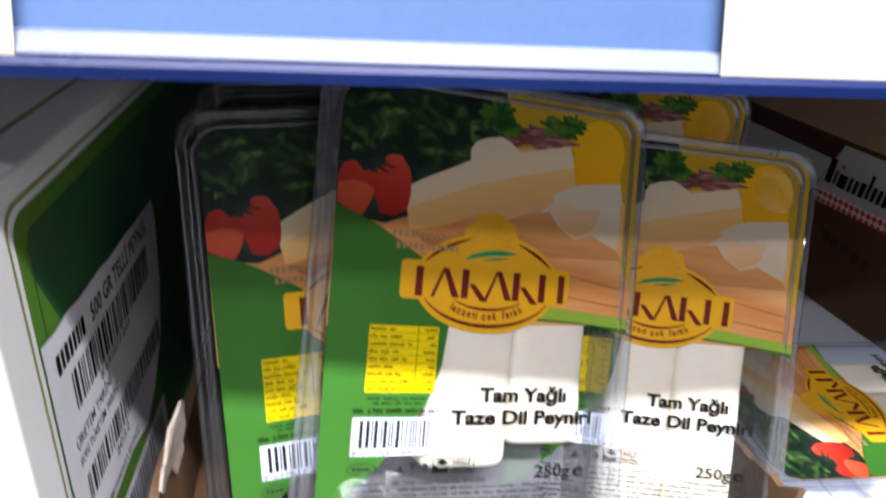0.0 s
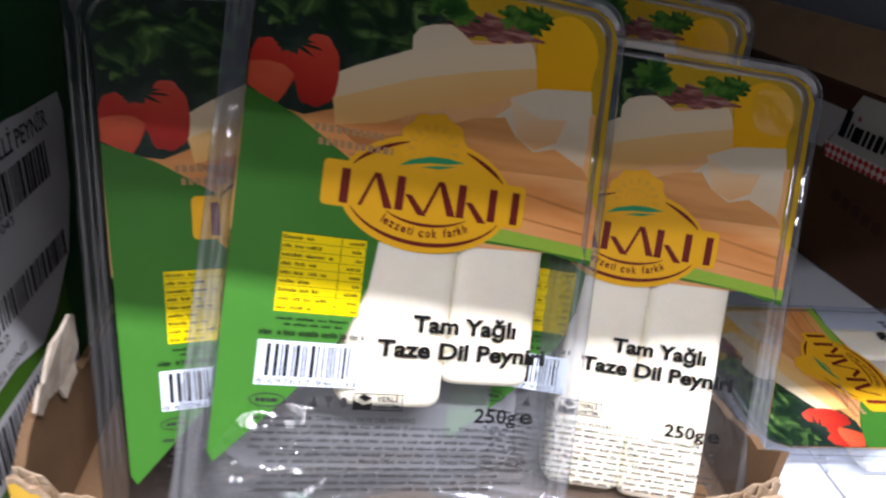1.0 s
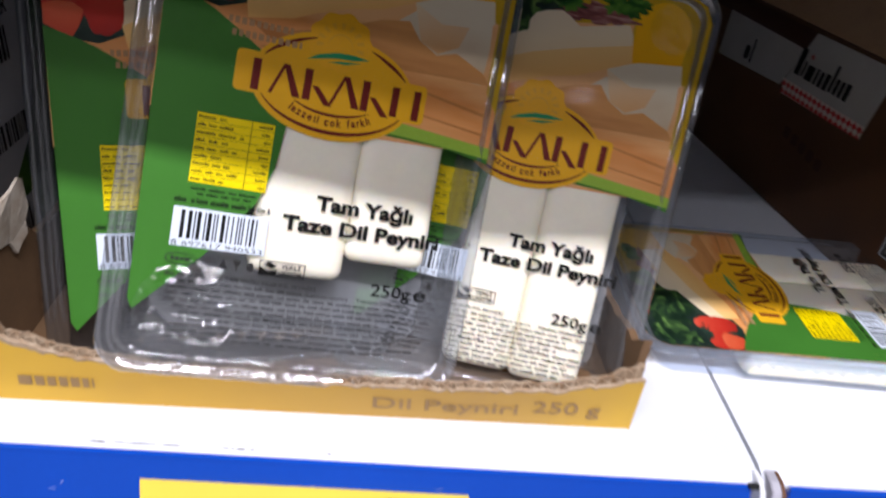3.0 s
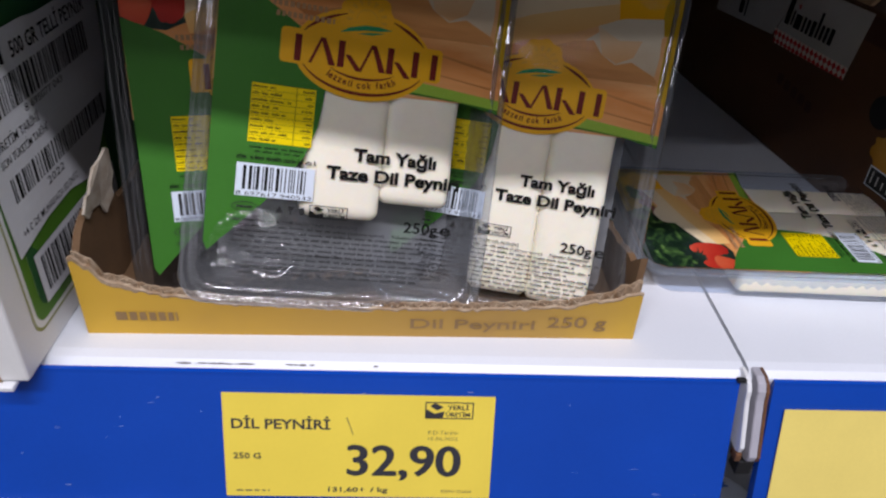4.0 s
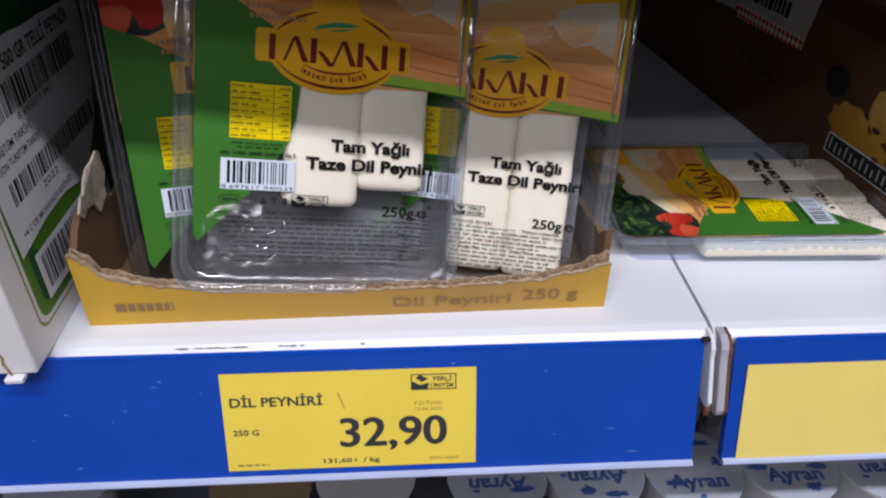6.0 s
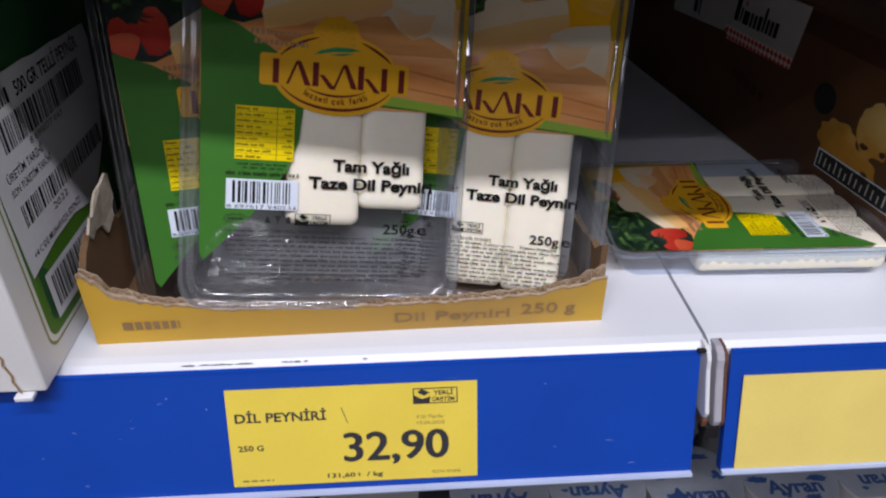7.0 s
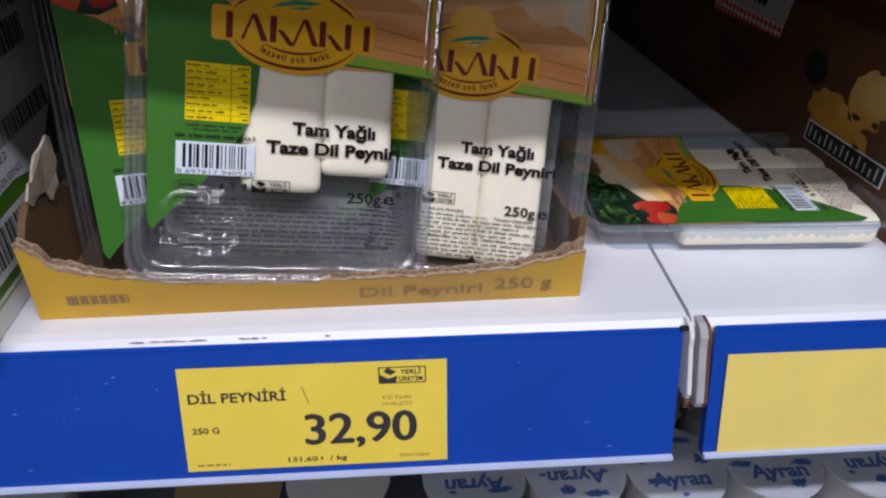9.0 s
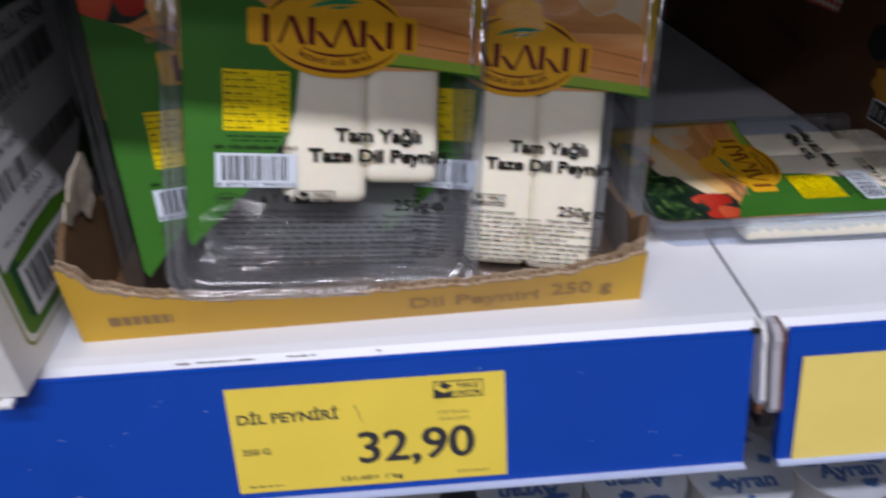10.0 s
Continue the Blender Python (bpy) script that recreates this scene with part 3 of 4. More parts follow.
L0, L1, B0, B1 = -49.5 * mm, 66.5 * mm, -61.0 * mm, 101.5 * mm  # the pack's outline
DEPTH = 18 * mm


def fine_outline(points, n=44):
    """A rounded outline with its long straight runs cut into short steps."""
    out = []
    for i, (a, b) in enumerate(zip(points, points[1:] + points[:1])):
        k = n if i % 8 == 7 else 1
        out += [(a[0] + (b[0] - a[0]) * j / k, a[1] + (b[1] - a[1]) * j / k) for j in range(k)]
    return out


def rounded_loft(rings, wave=0.0):
    """Rounded rings joined into a skin; wave: how far the drawn plastic undulates."""
    bm = bmesh.new()
    loops = []
    for inset, z, r in rings:
        i = inset * mm
        loop = []
        for x, y in fine_outline(round_rect(L0 + i, B0 + i, L1 - i, B1 - i, r * mm, 7)):
            q = Vector((x * 150, y * 150, inset * 0.35))
            k = wave * mm * noise.noise(q)
            loop.append(bm.verts.new((x + k * (1 if x > 0.008 else -1), y + k * (1 if y > 0.02 else -1), z * mm + 0.8 * wave * mm * noise.noise(q + Vector((7, 3, 1))))))
        loops.append(loop)
    for a, b in zip(loops, loops[1:]):
        for i in range(len(a)):
            j = (i + 1) % len(a)
            f = bm.faces.new((a[i], a[j], b[j], b[i]))
            f.smooth = True
    return bm, loops


def clear_rim():
    """The stepped flange round the tray."""
    return rounded_loft([(0.0, -0.5, 11), (0.0, 0.1, 11), (0.7, 0.6, 11), (2.0, 0.6, 10), (2.7, -0.5, 9.5), (4.0, -0.5, 9), (4.7, 0.4, 8.5), (6.2, 0.3, 8), (7.0, -0.6, 8)], 0.22)[0]


def ripple(bm):
    for v in bm.verts:
        if v.co.z < -3 * mm:
            k = math.sin(v.co.x * 900) * 0.3 * mm + math.sin(v.co.y * 1200) * 0.25 * mm
            v.co.x += k
            v.co.y += k * 0.6
    return bm


def clear_wall():
    """The tapered walls below the rim."""
    return ripple(rounded_loft([(7.0, -0.6, 8), (8.0, -6, 8.5), (9.0, -11, 9), (10.5, -16, 9.5), (12.5, -18, 9)], 0.35)[0])


def clear_tray():
    """A floor with a shallow raised field."""
    bm, loops = rounded_loft([(12.5, -18, 9), (17, -18, 8), (18, -17, 7.5)])
    bm.faces.new(loops[-1])
    return ripple(bm)


def lid_film():
    """The sealed film, faintly bulging."""
    bm = bmesh.new()
    nx, ny = 110, 150
    grid = []
    for j in range(ny + 1):
        row = []
        for i in range(nx + 1):
            x = L0 + 3 * mm + (L1 - L0 - 6 * mm) * i / nx
            y = B0 + 3 * mm + (B1 - B0 - 6 * mm) * j / ny
            b = math.sin(math.pi * i / nx) * math.sin(math.pi * j / ny)
            crumple = math.exp(-((x - 0.051) / 0.010) ** 2 - ((y - 0.084) / 0.012) ** 2) + 0.3 * math.exp(-((x + 0.020) / 0.018) ** 2 - ((y + 0.040) / 0.014) ** 2)
            z = 1.1 * mm + b * 0.5 * mm + crumple * 0.8 * mm * abs(noise.noise(Vector((x * 130 + y * 60, y * 80, 7)))) + noise.noise(Vector((x * 60, y * 60, 3))) * 0.4 * mm * b ** 0.5
            row.append(bm.verts.new((x, y, z)))
        grid.append(row)
    for j in range(ny):
        for i in range(nx):
            corner = (i in (0, nx - 1)) and (j in (0, ny - 1))
            if not corner:
                f = bm.faces.new((grid[j][i], grid[j][i + 1], grid[j + 1][i + 1], grid[j + 1][i]))
                f.smooth = True
    return bm


def film_crease(x0, x1, y0, y1, seed):
    """A crinkled patch of film that stands a little off the label."""
    bm, rows, n, m = bmesh.new(), [], 44, 52
    for j in range(m + 1):
        row = []
        for i in range(n + 1):
            x, y = x0 + (x1 - x0) * i / n, y0 + (y1 - y0) * j / m
            edge = max(0.0, math.sin(math.pi * i / n) * math.sin(math.pi * j / m))
            fold = abs(noise.noise(Vector((x * 55 + y * 60, y * 105 - x * 45, seed)))) + 0.2 * abs(noise.noise(Vector((x * 200 + y * 160, y * 190 - x * 60, seed + 5))))
            row.append(bm.verts.new((x, y, 1.9 * mm + 6.5 * mm * fold * edge ** 0.6)))
        rows.append(row)
    for j in range(m):
        for i in range(n):
            f = bm.faces.new((rows[j][i], rows[j][i + 1], rows[j + 1][i + 1], rows[j + 1][i]))
            f.smooth = True
            if math.hypot((i + 0.5) / n - 0.5, (j + 0.5) / m - 0.5) > 0.5:
                bm.faces.remove(f)
    return bm


def stick(x0, x1, y0, y1, seed):
    """A stick of string cheese: a plump flattened roll with rounded ends and faint grooves."""
    bm = bmesh.new()
    n, rows = 40, 26
    cx, hw, top, hd = (x0 + x1) / 2, (x1 - x0) / 2, -0.12 * mm, 8.0 * mm
    loops = []
    for j in range(rows + 1):
        f = j / rows
        f = f * f * (3 - 2 * f)
        y = y0 + (y1 - y0) * f
        end = min(f, 1 - f) * (y1 - y0)
        shrink = 1.0 if end > 4 * mm else (1 - (1 - end / (4 * mm)) ** 3.0 * 0.30)
        loop = []
        for i in range(n):
            a = 2 * math.pi * i / n
            c, d = math.cos(a), math.sin(a)
            px = math.copysign(abs(c) ** 0.52, c) * hw * (1 - (1 - shrink) * 0.55)
            pz = math.copysign(abs(d) ** 0.32, d) * hd * shrink
            v = Vector((cx + px, y, top - hd + pz))
            v.x += 0.45 * mm * noise.noise(Vector((seed * 3.1, y * 90, 0)))
            v.z -= 0.25 * mm * (1 + noise.noise(Vector((v.x * 420, y * 30, seed))))
            loop.append(bm.verts.new(v))
        loops.append(loop)
    for a, b in zip(loops, loops[1:]):
        for i in range(n):
            k = (i + 1) % n
            bm.faces.new((a[i], a[k], b[k], b[i])).smooth = True
    bm.faces.new(loops[0])
    bm.faces.new(loops[-1])
    bmesh.ops.recalc_face_normals(bm, faces=bm.faces)
    return bm


def scale_pts(pts):
    return [(x * mm, y * mm) for x, y in pts]


def blob(cx, cy, rx, ry, z, seed, bm, n=34, wob=0.16):
    """A leafy outline with small lobes."""
    pts = []
    for i in range(n):
        a = 2 * math.pi * i / n
        k = 1 + wob * noise.noise(Vector((math.cos(a) * 3 + seed, math.sin(a) * 3, seed))) * 2 + wob * 0.6 * math.sin(a * 9 + seed)
        pts.append(((cx + rx * k * math.cos(a)) * mm, (cy + ry * k * math.sin(a)) * mm))
    return sheet(pts, z, bm)


PRINTS = {}


def prints():
    """The meshes of the printed label, made once; each is (name, mesh, material, label)."""
    if PRINTS:
        return PRINTS
    z = [0.00 * mm]

    def keep(name, bm, mat, label=""):
        me = bpy.data.meshes.new(name)
        bm.to_mesh(me)
        bm.free()
        me.materials.append(M[mat])
        PRINTS[len(PRINTS)] = (name, me, label)

    def step():
        z[0] += 0.016 * mm
        return z[0]

    top = 98.0
    keep("photo_ground", sheet(scale_pts([(-42.5, 20), (63.8, 24), (63.8, 90), (61, 95.4), (55, top), (-34, top), (-40, 95), (-42.5, 89)]), step()), "board", "serving board photo on the label")
    bm = bmesh.new()
    d = step()
    sheet(scale_pts([(36, 70), (63.8, 66), (63.8, 90), (61, 95.4), (55, top), (12, top), (12, 80), (37, 84)]), d, bm)
    sheet(scale_pts([(59.5, 44), (63.8, 38), (63.8, 66), (59.5, 66.4)]), d, bm)
    keep("yellow_corner", bm, "yellow", "yellow corner of the printed label")
    keep("yellow_glow", sheet(scale_pts([(38.5, 70), (48, 72), (56.6, 73.4)] + [(47.6 + 10.2 * math.cos(radians(a)), 83.0 + 11.0 * math.sin(radians(a))) for a in range(-25, 181, 12)] + [(37.6, 82)]), step()), "yellow_glow", "bright yellow round in the label's corner")
    bm, d = bmesh.new(), step()
    sheet(scale_pts([(26, 60), (38, 70), (48, 71), (57, 72), (58, 58), (57, 46), (40, 47.4), (28, 53)]), d, bm)
    keep("cheese_slice", bm, "slices", "pale cheese slices in the photo")
    bm, d = bmesh.new(), step()
    sheet(scale_pts([(-19, 51), (-8, 49.4), (6, 53.0), (21, 59.4), (30, 61), (34, 56), (40.4, 52.4), (47, 54.4), (57, 50), (60, 46.5), (44, 46.2), (26, 45.4), (8, 44.8), (-12, 46.4)]), d, bm)
    for x0, y0, x1, y1, h in ((22, 43.2, 60.5, 37.0, 1.1), (-14, 43.6, -2, 46.2, 0.5), (30, 34.0, 60.5, 30.6, 0.8)):
        sheet(scale_pts([(x0, y0), (x1, y1), (x1, y1 - h), (x0, y0 - h * 0.5)]), d, bm)
    keep("board_shade", bm, "board_deep", "darker grain of the board in the photo")
    keep("cheese_cube_side", sheet(scale_pts([(30.7, 67.1), (40.6, 62.4), (40.7, 53.0), (34.5, 55.8)]), step()), "cube_shade", "shaded side of the cheese cube in the photo")
    keep("cheese_cube_front", sheet(scale_pts([(40.6, 62.4), (49.9, 63.5), (47.3, 56.4), (40.7, 53.0)]), step()), "cube_shade")
    keep("cheese_cube", sheet(scale_pts([(30.7, 67.1), (36, 69.6), (41.6, 71.4), (56.9, 73.3), (58.2, 66.2), (49.9, 63.5), (40.6, 62.4)]), step()), "slices", "pale cheese cube in the photo")
    keep("leaf_ground", sheet(scale_pts([(-42.5, 56.5), (-36, 53.4), (-27, 52.2), (-19.5, 55), (-21.5, 63), (-1, 73), (-0.4, 79), (12, 84), (13, 89), (11, 98), (-34, 98), (-40, 95), (-42.5, 89)]), step()), "leaf_dark", "dark leaves behind the tomatoes")
    bm, d = bmesh.new(), step()
    for i, (x, y, rx, ry) in enumerate(((-31, 86, 10, 8), (-19, 83, 9, 9), (-8, 87, 9, 7), (-3, 79.5, 7, 6), (6, 90, 8, 5), (-36, 79, 5.5, 6), (-13, 75, 6, 5))):
        blob(x, y, rx, ry, d + 0.002 * mm * i, 1.0 + i * 1.3, bm, n=54, wob=0.2)
    keep("lettuce", bm, "lettuce", "dark curly lettuce in the photo")
    bm, d = bmesh.new(), step()
    blob(25, 85.5, 11.5, 3.6, d, 4.0, bm, n=48, wob=0.26)
    blob(14, 83.6, 5, 2.2, d + 0.002 * mm, 4.6, bm, n=36, wob=0.3)
    keep("dark_leaf", bm, "meat", "dark red leaf in the photo")
    bm, d = bmesh.new(), step()
    for i, (x, y, rx, ry) in enumerate(((34, 90, 6.0, 3.6), (29, 89.6, 4.4, 3.0), (9, 91, 6.4, 4.6), (12.5, 87.0, 5.0, 2.8), (37.5, 91.6, 3.4, 2.6))):
        blob(x, y, rx, ry, d + 0.002 * mm * i, 5.0 + i * 1.7, bm, n=48, wob=0.3)
    keep("parsley", bm, "parsley", "curly green parsley in the photo")
    keep("cheese_block", sheet(scale_pts([(-21.6, 62.5), (-20.1, 57.8), (-18.7, 50.9), (-5.5, 53.6), (0.4, 56.4), (10, 60), (21.1, 62.6), (31, 67), (39.0, 70.6), (37.8, 77.6), (3, 69)]), step()), "cheese_face", "pale yellow cheese block in the photo")
    keep("cheese_block_top", sheet(scale_pts([(-21.8, 63.5), (-14.9, 67.5), (0, 74.8), (-0.2, 78.4), (1.6, 81.2), (5.3, 82.8), (10.5, 83.7), (13.6, 82.4), (17.7, 79.6), (27, 81.6), (35.2, 83.7), (37.2, 80.4), (37.9, 76.8), (20, 72.4), (3.1, 67.5), (-9, 62.4), (-20.1, 57.8)]), step()), "cheese_top", "white top of the cheese block in the photo")
    bm = bmesh.new()
    blob(-25.0, 64.0, 6.0, 9.6, step(), 8.4, bm, n=48, wob=0.05)
    keep("tomato", bm, "tomato", "red tomato in the photo")
    bm = bmesh.new()
    sheet(scale_pts([(-42.4, 66), (-41, 69.4), (-38.1, 70.4), (-34, 69.4), (-30, 66.6), (-30.6, 61), (-32.6, 56.8), (-34.4, 54.0), (-38, 55.2), (-42.3, 57.4)]), step(), bm)
    keep("tomato", bm, "tomato", "red tomato in the photo")
    keep("cut_tomato", sheet(scale_pts([(-42.3, 63.4), (-38, 64.4), (-33.6, 64.0), (-30.8, 62), (-32.6, 56.8), (-34.4, 54.0), (-38, 55.2), (-42.3, 57.4)]), step()), "tomato_cut", "cut face of a tomato in the photo")
    bm, d = bmesh.new(), step()
    blob(-31.4, 70.2, 4.6, 2.2, d, 3.3, bm, n=30, wob=0.5)
    blob(-34.6, 72.4, 3.4, 2.0, d + 0.002 * mm, 4.7, bm, n=30, wob=0.5)
    keep("tomato_stalk", bm, "leaf_dark")
    keep("green_panel", sheet(scale_pts([(-42.5, 56.9), (-36, 54.6), (-28.5, 51.4), (-21, 47), (-14, 42.6), (0, 34), (30, 27.8), (63.8, 26.0), (63.8, 21.0), (48, 23.6), (20, 24.4), (-3, 21), (-4.4, 8), (-8.5, -4), (-21.6, -22), (-40, -41), (-41.6, -38)]), step()), "green", "green printed panel of the label")
    keep("lime_band", sheet(scale_pts([(20, 30), (63.8, 26.2), (63.8, 22.6), (44, 24.2), (22, 25.4)]), step()), "lime")
    # the maker's mark, as plain shapes
    keep("mark_plate", ellipse(9.6 * mm, 35.6 * mm, 25.6 * mm, 16.4 * mm, step()), "logo_yellow", "yellow oval mark plate")
    bm = sheet(round_rect(-20.4 * mm, 29.4 * mm, 39.4 * mm, 41.8 * mm, 1.6 * mm, 5), step())
    keep("mark_banner", bm, "logo_yellow", "yellow banner across the oval")
    bm, d = bmesh.new(), step()
    sheet([((9.6 + (9.7 + 0.45 * math.cos(radians(a * 9))) * math.cos(radians(a))) * mm, (49.6 + (8.9 + 0.45 * math.cos(radians(a * 9))) * math.sin(radians(a))) * mm) for a in range(0, 360, 5)], d, bm)
    keep("mark_crown", bm, "logo_pale", "paler yellow scalloped sun above the oval")
    bm, d = bmesh.new(), step()
    arc_band(9.6 * mm, 48.6 * mm, 3.8 * mm, 3.6 * mm, -10, 190, 0.5 * mm, d, bm)
    for i in range(9):
        a = radians(-8 + 24.5 * i)
        c, e = math.cos(a), math.sin(a)
        sheet([((9.6 + r * c - w * e) * mm, (48.8 + r * 0.92 * e + w * c) * mm) for r, w in ((5.2, 0.35), (7.4, 0.7), (7.4, -0.7), (5.2, -0.35))], d, bm)
    keep("mark_rays", bm, "logo_deep")
    bm, d = bmesh.new(), step()
    arc_band(9.8 * mm, 36 * mm, 24.2 * mm, 14.4 * mm, 108, 158, 1.2 * mm, d, bm)
    arc_band(9.8 * mm, 36 * mm, 24.2 * mm, 14.4 * mm, 24, 66, 1.2 * mm, d, bm)
    arc_band(9.8 * mm, 35.6 * mm, 24.0 * mm, 14.6 * mm, 204, 336, 1.2 * mm, d, bm)
    arc_band(9.8 * mm, 36 * mm, 16 * mm, 9.4 * mm, 222, 318, 0.9 * mm, d, bm)
    keep("mark_arc", bm, "maroon", "thin maroon arcs round the mark")
    # plain slim strokes where the maker's name stands
    bm, d = bmesh.new(), step()
    h0, h1 = 30.4, 39.8

    def stroke(x0, x1, w0, w1, lo=0.0, hi=1.0):
        y0, y1 = h0 + (h1 - h0) * lo, h0 + (h1 - h0) * hi
        sheet(scale_pts([(x0 - w0, y0), (x0 + w0, y0), (x1 + w1, y1), (x1 - w1, y1)]), d, bm)

    for x, kind in ((-14.2, "post"), (-5.6, "peak"), (1.4, "fork"), (13.0, "peak"), (19.6, "fork"), (29.2, "post"), (36.4, "post")):
        if kind == "peak":
            stroke(x - 4.0, x - 0.2, 0.55, 0.5)
            stroke(x + 4.0, x + 0.2, 1.25, 0.9)
        else:
            stroke(x, x + 0.1, 1.2, 1.2)
            if kind == "fork":
                stroke(x + 7.0, x + 2.4, 1.3, 1.0, -0.08, 0.5)
    keep("mark_shape", bm, "maroon", "maroon strokes of the maker's mark")
    bm = bmesh.new()
    d = step()
    sheet(scale_pts([(0.2, 42.7), (3.4, 44.8), (9.2, 46.4), (14.4, 46.6), (19.4, 45.9), (14.4, 44.9), (9.4, 44.6), (5.6, 43.9)]), d, bm)
    sheet(scale_pts([(6.4, 43.0), (10.6, 44.0), (17.0, 44.6), (12.0, 43.2)]), d, bm)
    keep("mark_leaf", bm, "leaf", "small green leaf in the mark")
    bm, d = bmesh.new(), step()
    words = "lezzeti çok farklı"
    at = {"l": 0.55, "t": 0.8, "ı": 0.55, "i": 0.55, "f": 0.85, "r": 0.9, " ": 0.9}
    total = sum(at.get(ch, 1.3) for ch in words)
    run = 0.0
    for ch in words:
        w = at.get(ch, 1.3)
        if ch != " ":
            a = radians(-131 + 82 * run / total)
            px, py = 9.8 + 20.0 * math.cos(a), 36.2 + 12.4 * math.sin(a)
            slope = math.degrees(math.atan2(12.4 * math.cos(a), -20.0 * math.sin(a)))
            lettering(ch, px * mm, py * mm, {"l": 0.42, "ı": 0.42, "i": 0.5}.get(ch, w * 1.12) * mm, d, 0.03, 2.5 * mm, bm, slope)
        run += w
    keep("mark_words", bm, "maroon")
    # nutrition table
    d = step()
    keep("nutrition_table", rect(-29 * mm, -0.2 * mm, -6.2 * mm, 20.9 * mm, d), "nutri", "yellow nutrition table")
    bm, d = bmesh.new(), step()
    for i in range(9):
        yy = 20.9 - 2.34 * i
        rect(-29 * mm, (yy - 0.10) * mm, -6.2 * mm, (yy + 0.02) * mm, d, bm)
        ticks(-28.5 * mm, (-20.5 + (i * 37 % 5) * 1.4) * mm, (yy - 1.75) * mm, 1.0 * mm, d, i, bm)
        ticks((-10.8 + (i % 3) * 1.0) * mm, -6.8 * mm, (yy - 1.75) * mm, 1.0 * mm, d, i + 20, bm)
    rect(-13.1 * mm, -0.2 * mm, -12.9 * mm, 20.9 * mm, d, bm)
    keep("nutrition_print", bm, "ink")
    # bar code
    keep("bar_code_field", rect(-32 * mm, -20 * mm, -3.9 * mm, -8 * mm, step()), "white", "white bar code field")
    d = step()
    bm = bars(-29.6 * mm, -5.0 * mm, -17.6 * mm, -8.9 * mm, d, 11, unit=1.25 * mm)
    lettering("8 697617 940533", -31.6 * mm, -19.7 * mm, 27 * mm, d, 0.0, 1.5 * mm, bm)
    keep("bar_code", bm, "ink")
    bm, d = bmesh.new(), step()
    for x0, x1 in ((-32.2, -26.4), (-25.8, -11.2), (-10.6, -3.8)):
        ticks(x0 * mm, x1 * mm, -6.6 * mm, 1.7 * mm, d, 41 + int(x0), bm)
    ticks(-28 * mm, -8 * mm, -2.4 * mm, 0.85 * mm, d, 42, bm)
    ticks(-26 * mm, -10 * mm, -3.9 * mm, 0.85 * mm, d, 43, bm)
    keep("web_line", bm, "ink")
    # names
    bm = lettering("Tam Yağlı", 9.8 * mm, -2.9 * mm, 32 * mm, step(), 0.04, 4.7 * mm)
    keep("name_line", bm, "ink", "bold black product name")
    bm = lettering("Taze Dil Peyniri", 0.2 * mm, -10.3 * mm, 52 * mm, step(), 0.04, 4.7 * mm)
    keep("name_line", bm, "ink", "bold black product name")
    bm = lettering("250g", 31.8 * mm, -28.4 * mm, 13.6 * mm, step(), 0.018, 4.3 * mm)
    lettering("e", 46.4 * mm, -28.4 * mm, 4.4 * mm, z[0], 0.015, 5.0 * mm, bm)
    keep("weight", bm, "ink")
    keep("produce_mark", mark_bm(-4.8 * mm, -25.9 * mm, 9.6 * mm, -21.1 * mm, step()), "ink")
    # small marks and ingredients
    bm, d = bmesh.new(), step()
    frame_band([((-28 + 4.7 * math.cos(a)) * mm, (-24 + 1.9 * math.sin(a)) * mm) for a in [i * math.pi / 14 for i in range(28)]], [((-28 + 4.4 * math.cos(a)) * mm, (-24 + 1.6 * math.sin(a)) * mm) for a in [i * math.pi / 14 for i in range(28)]], d, bm)
    dashes(-31 * mm, -25 * mm, -24.5 * mm, 1.0 * mm, d, 51, bm, 0.8 * mm, 1.6 * mm, 0.3 * mm)
    sheet(scale_pts([(-17, -25.4), (-14.2, -25.4), (-15.6, -22.4)]), d, bm)
    sheet(scale_pts([(-12.8, -22.4), (-10.2, -22.4), (-11, -24.2), (-12, -24.2)]), d, bm)
    rect(-11.7 * mm, -25.6 * mm, -11.3 * mm, -24.2 * mm, d, bm)
    ellipse(-7.4 * mm, -24 * mm, 1.1 * mm, 1.5 * mm, d, bm, n=10)
    keep("tiny_mark", bm, "grey_ink")
    bm, d = bmesh.new(), step()
    for i in range(11):
        yy = -29.2 - 1.95 * i
        x0, x1 = -32.2 + (3.6 if i > 4 else 0) + (i * 29 % 5) * 0.6, 52 - (i * 53 % 7) * 2.6
        if i == 0:
            ticks(x0 * mm, -15 * mm, yy * mm, 1.15 * mm, d, 60, bm)
            lettering("TAM YAĞLI TAZE DİL PEYNİRİ", -14.4 * mm, yy * mm, 28.3 * mm, d, 0.01, 1.25 * mm, bm)
        elif i == 1:
            ticks(x0 * mm, 9.6 * mm, yy * mm, 1.0 * mm, d, 61, bm)
            lettering("(Laktoz içerir)", 10.6 * mm, yy * mm, 14.0 * mm, d, 0.01, 1.15 * mm, bm)
            lettering("Tüketici Dikkatine:", 27.4 * mm, yy * mm, 17.5 * mm, d, 0.02, 1.2 * mm, bm)
        elif i == 6:
            ticks(x0 * mm, -2 * mm, yy * mm, 1.0 * mm, d, 66, bm)
            lettering("Menşe Ülke:", -1.0 * mm, yy * mm, 10.4 * mm, d, 0.03, 1.3 * mm, bm)
            ticks(10.4 * mm, 21.6 * mm, yy * mm, 1.0 * mm, d, 166, bm)
            lettering("Üretici Firma:", 22.8 * mm, yy * mm, 11.6 * mm, d, 0.03, 1.3 * mm, bm)
            ticks(35.4 * mm, 50 * mm, yy * mm, 1.0 * mm, d, 266, bm)
        else:
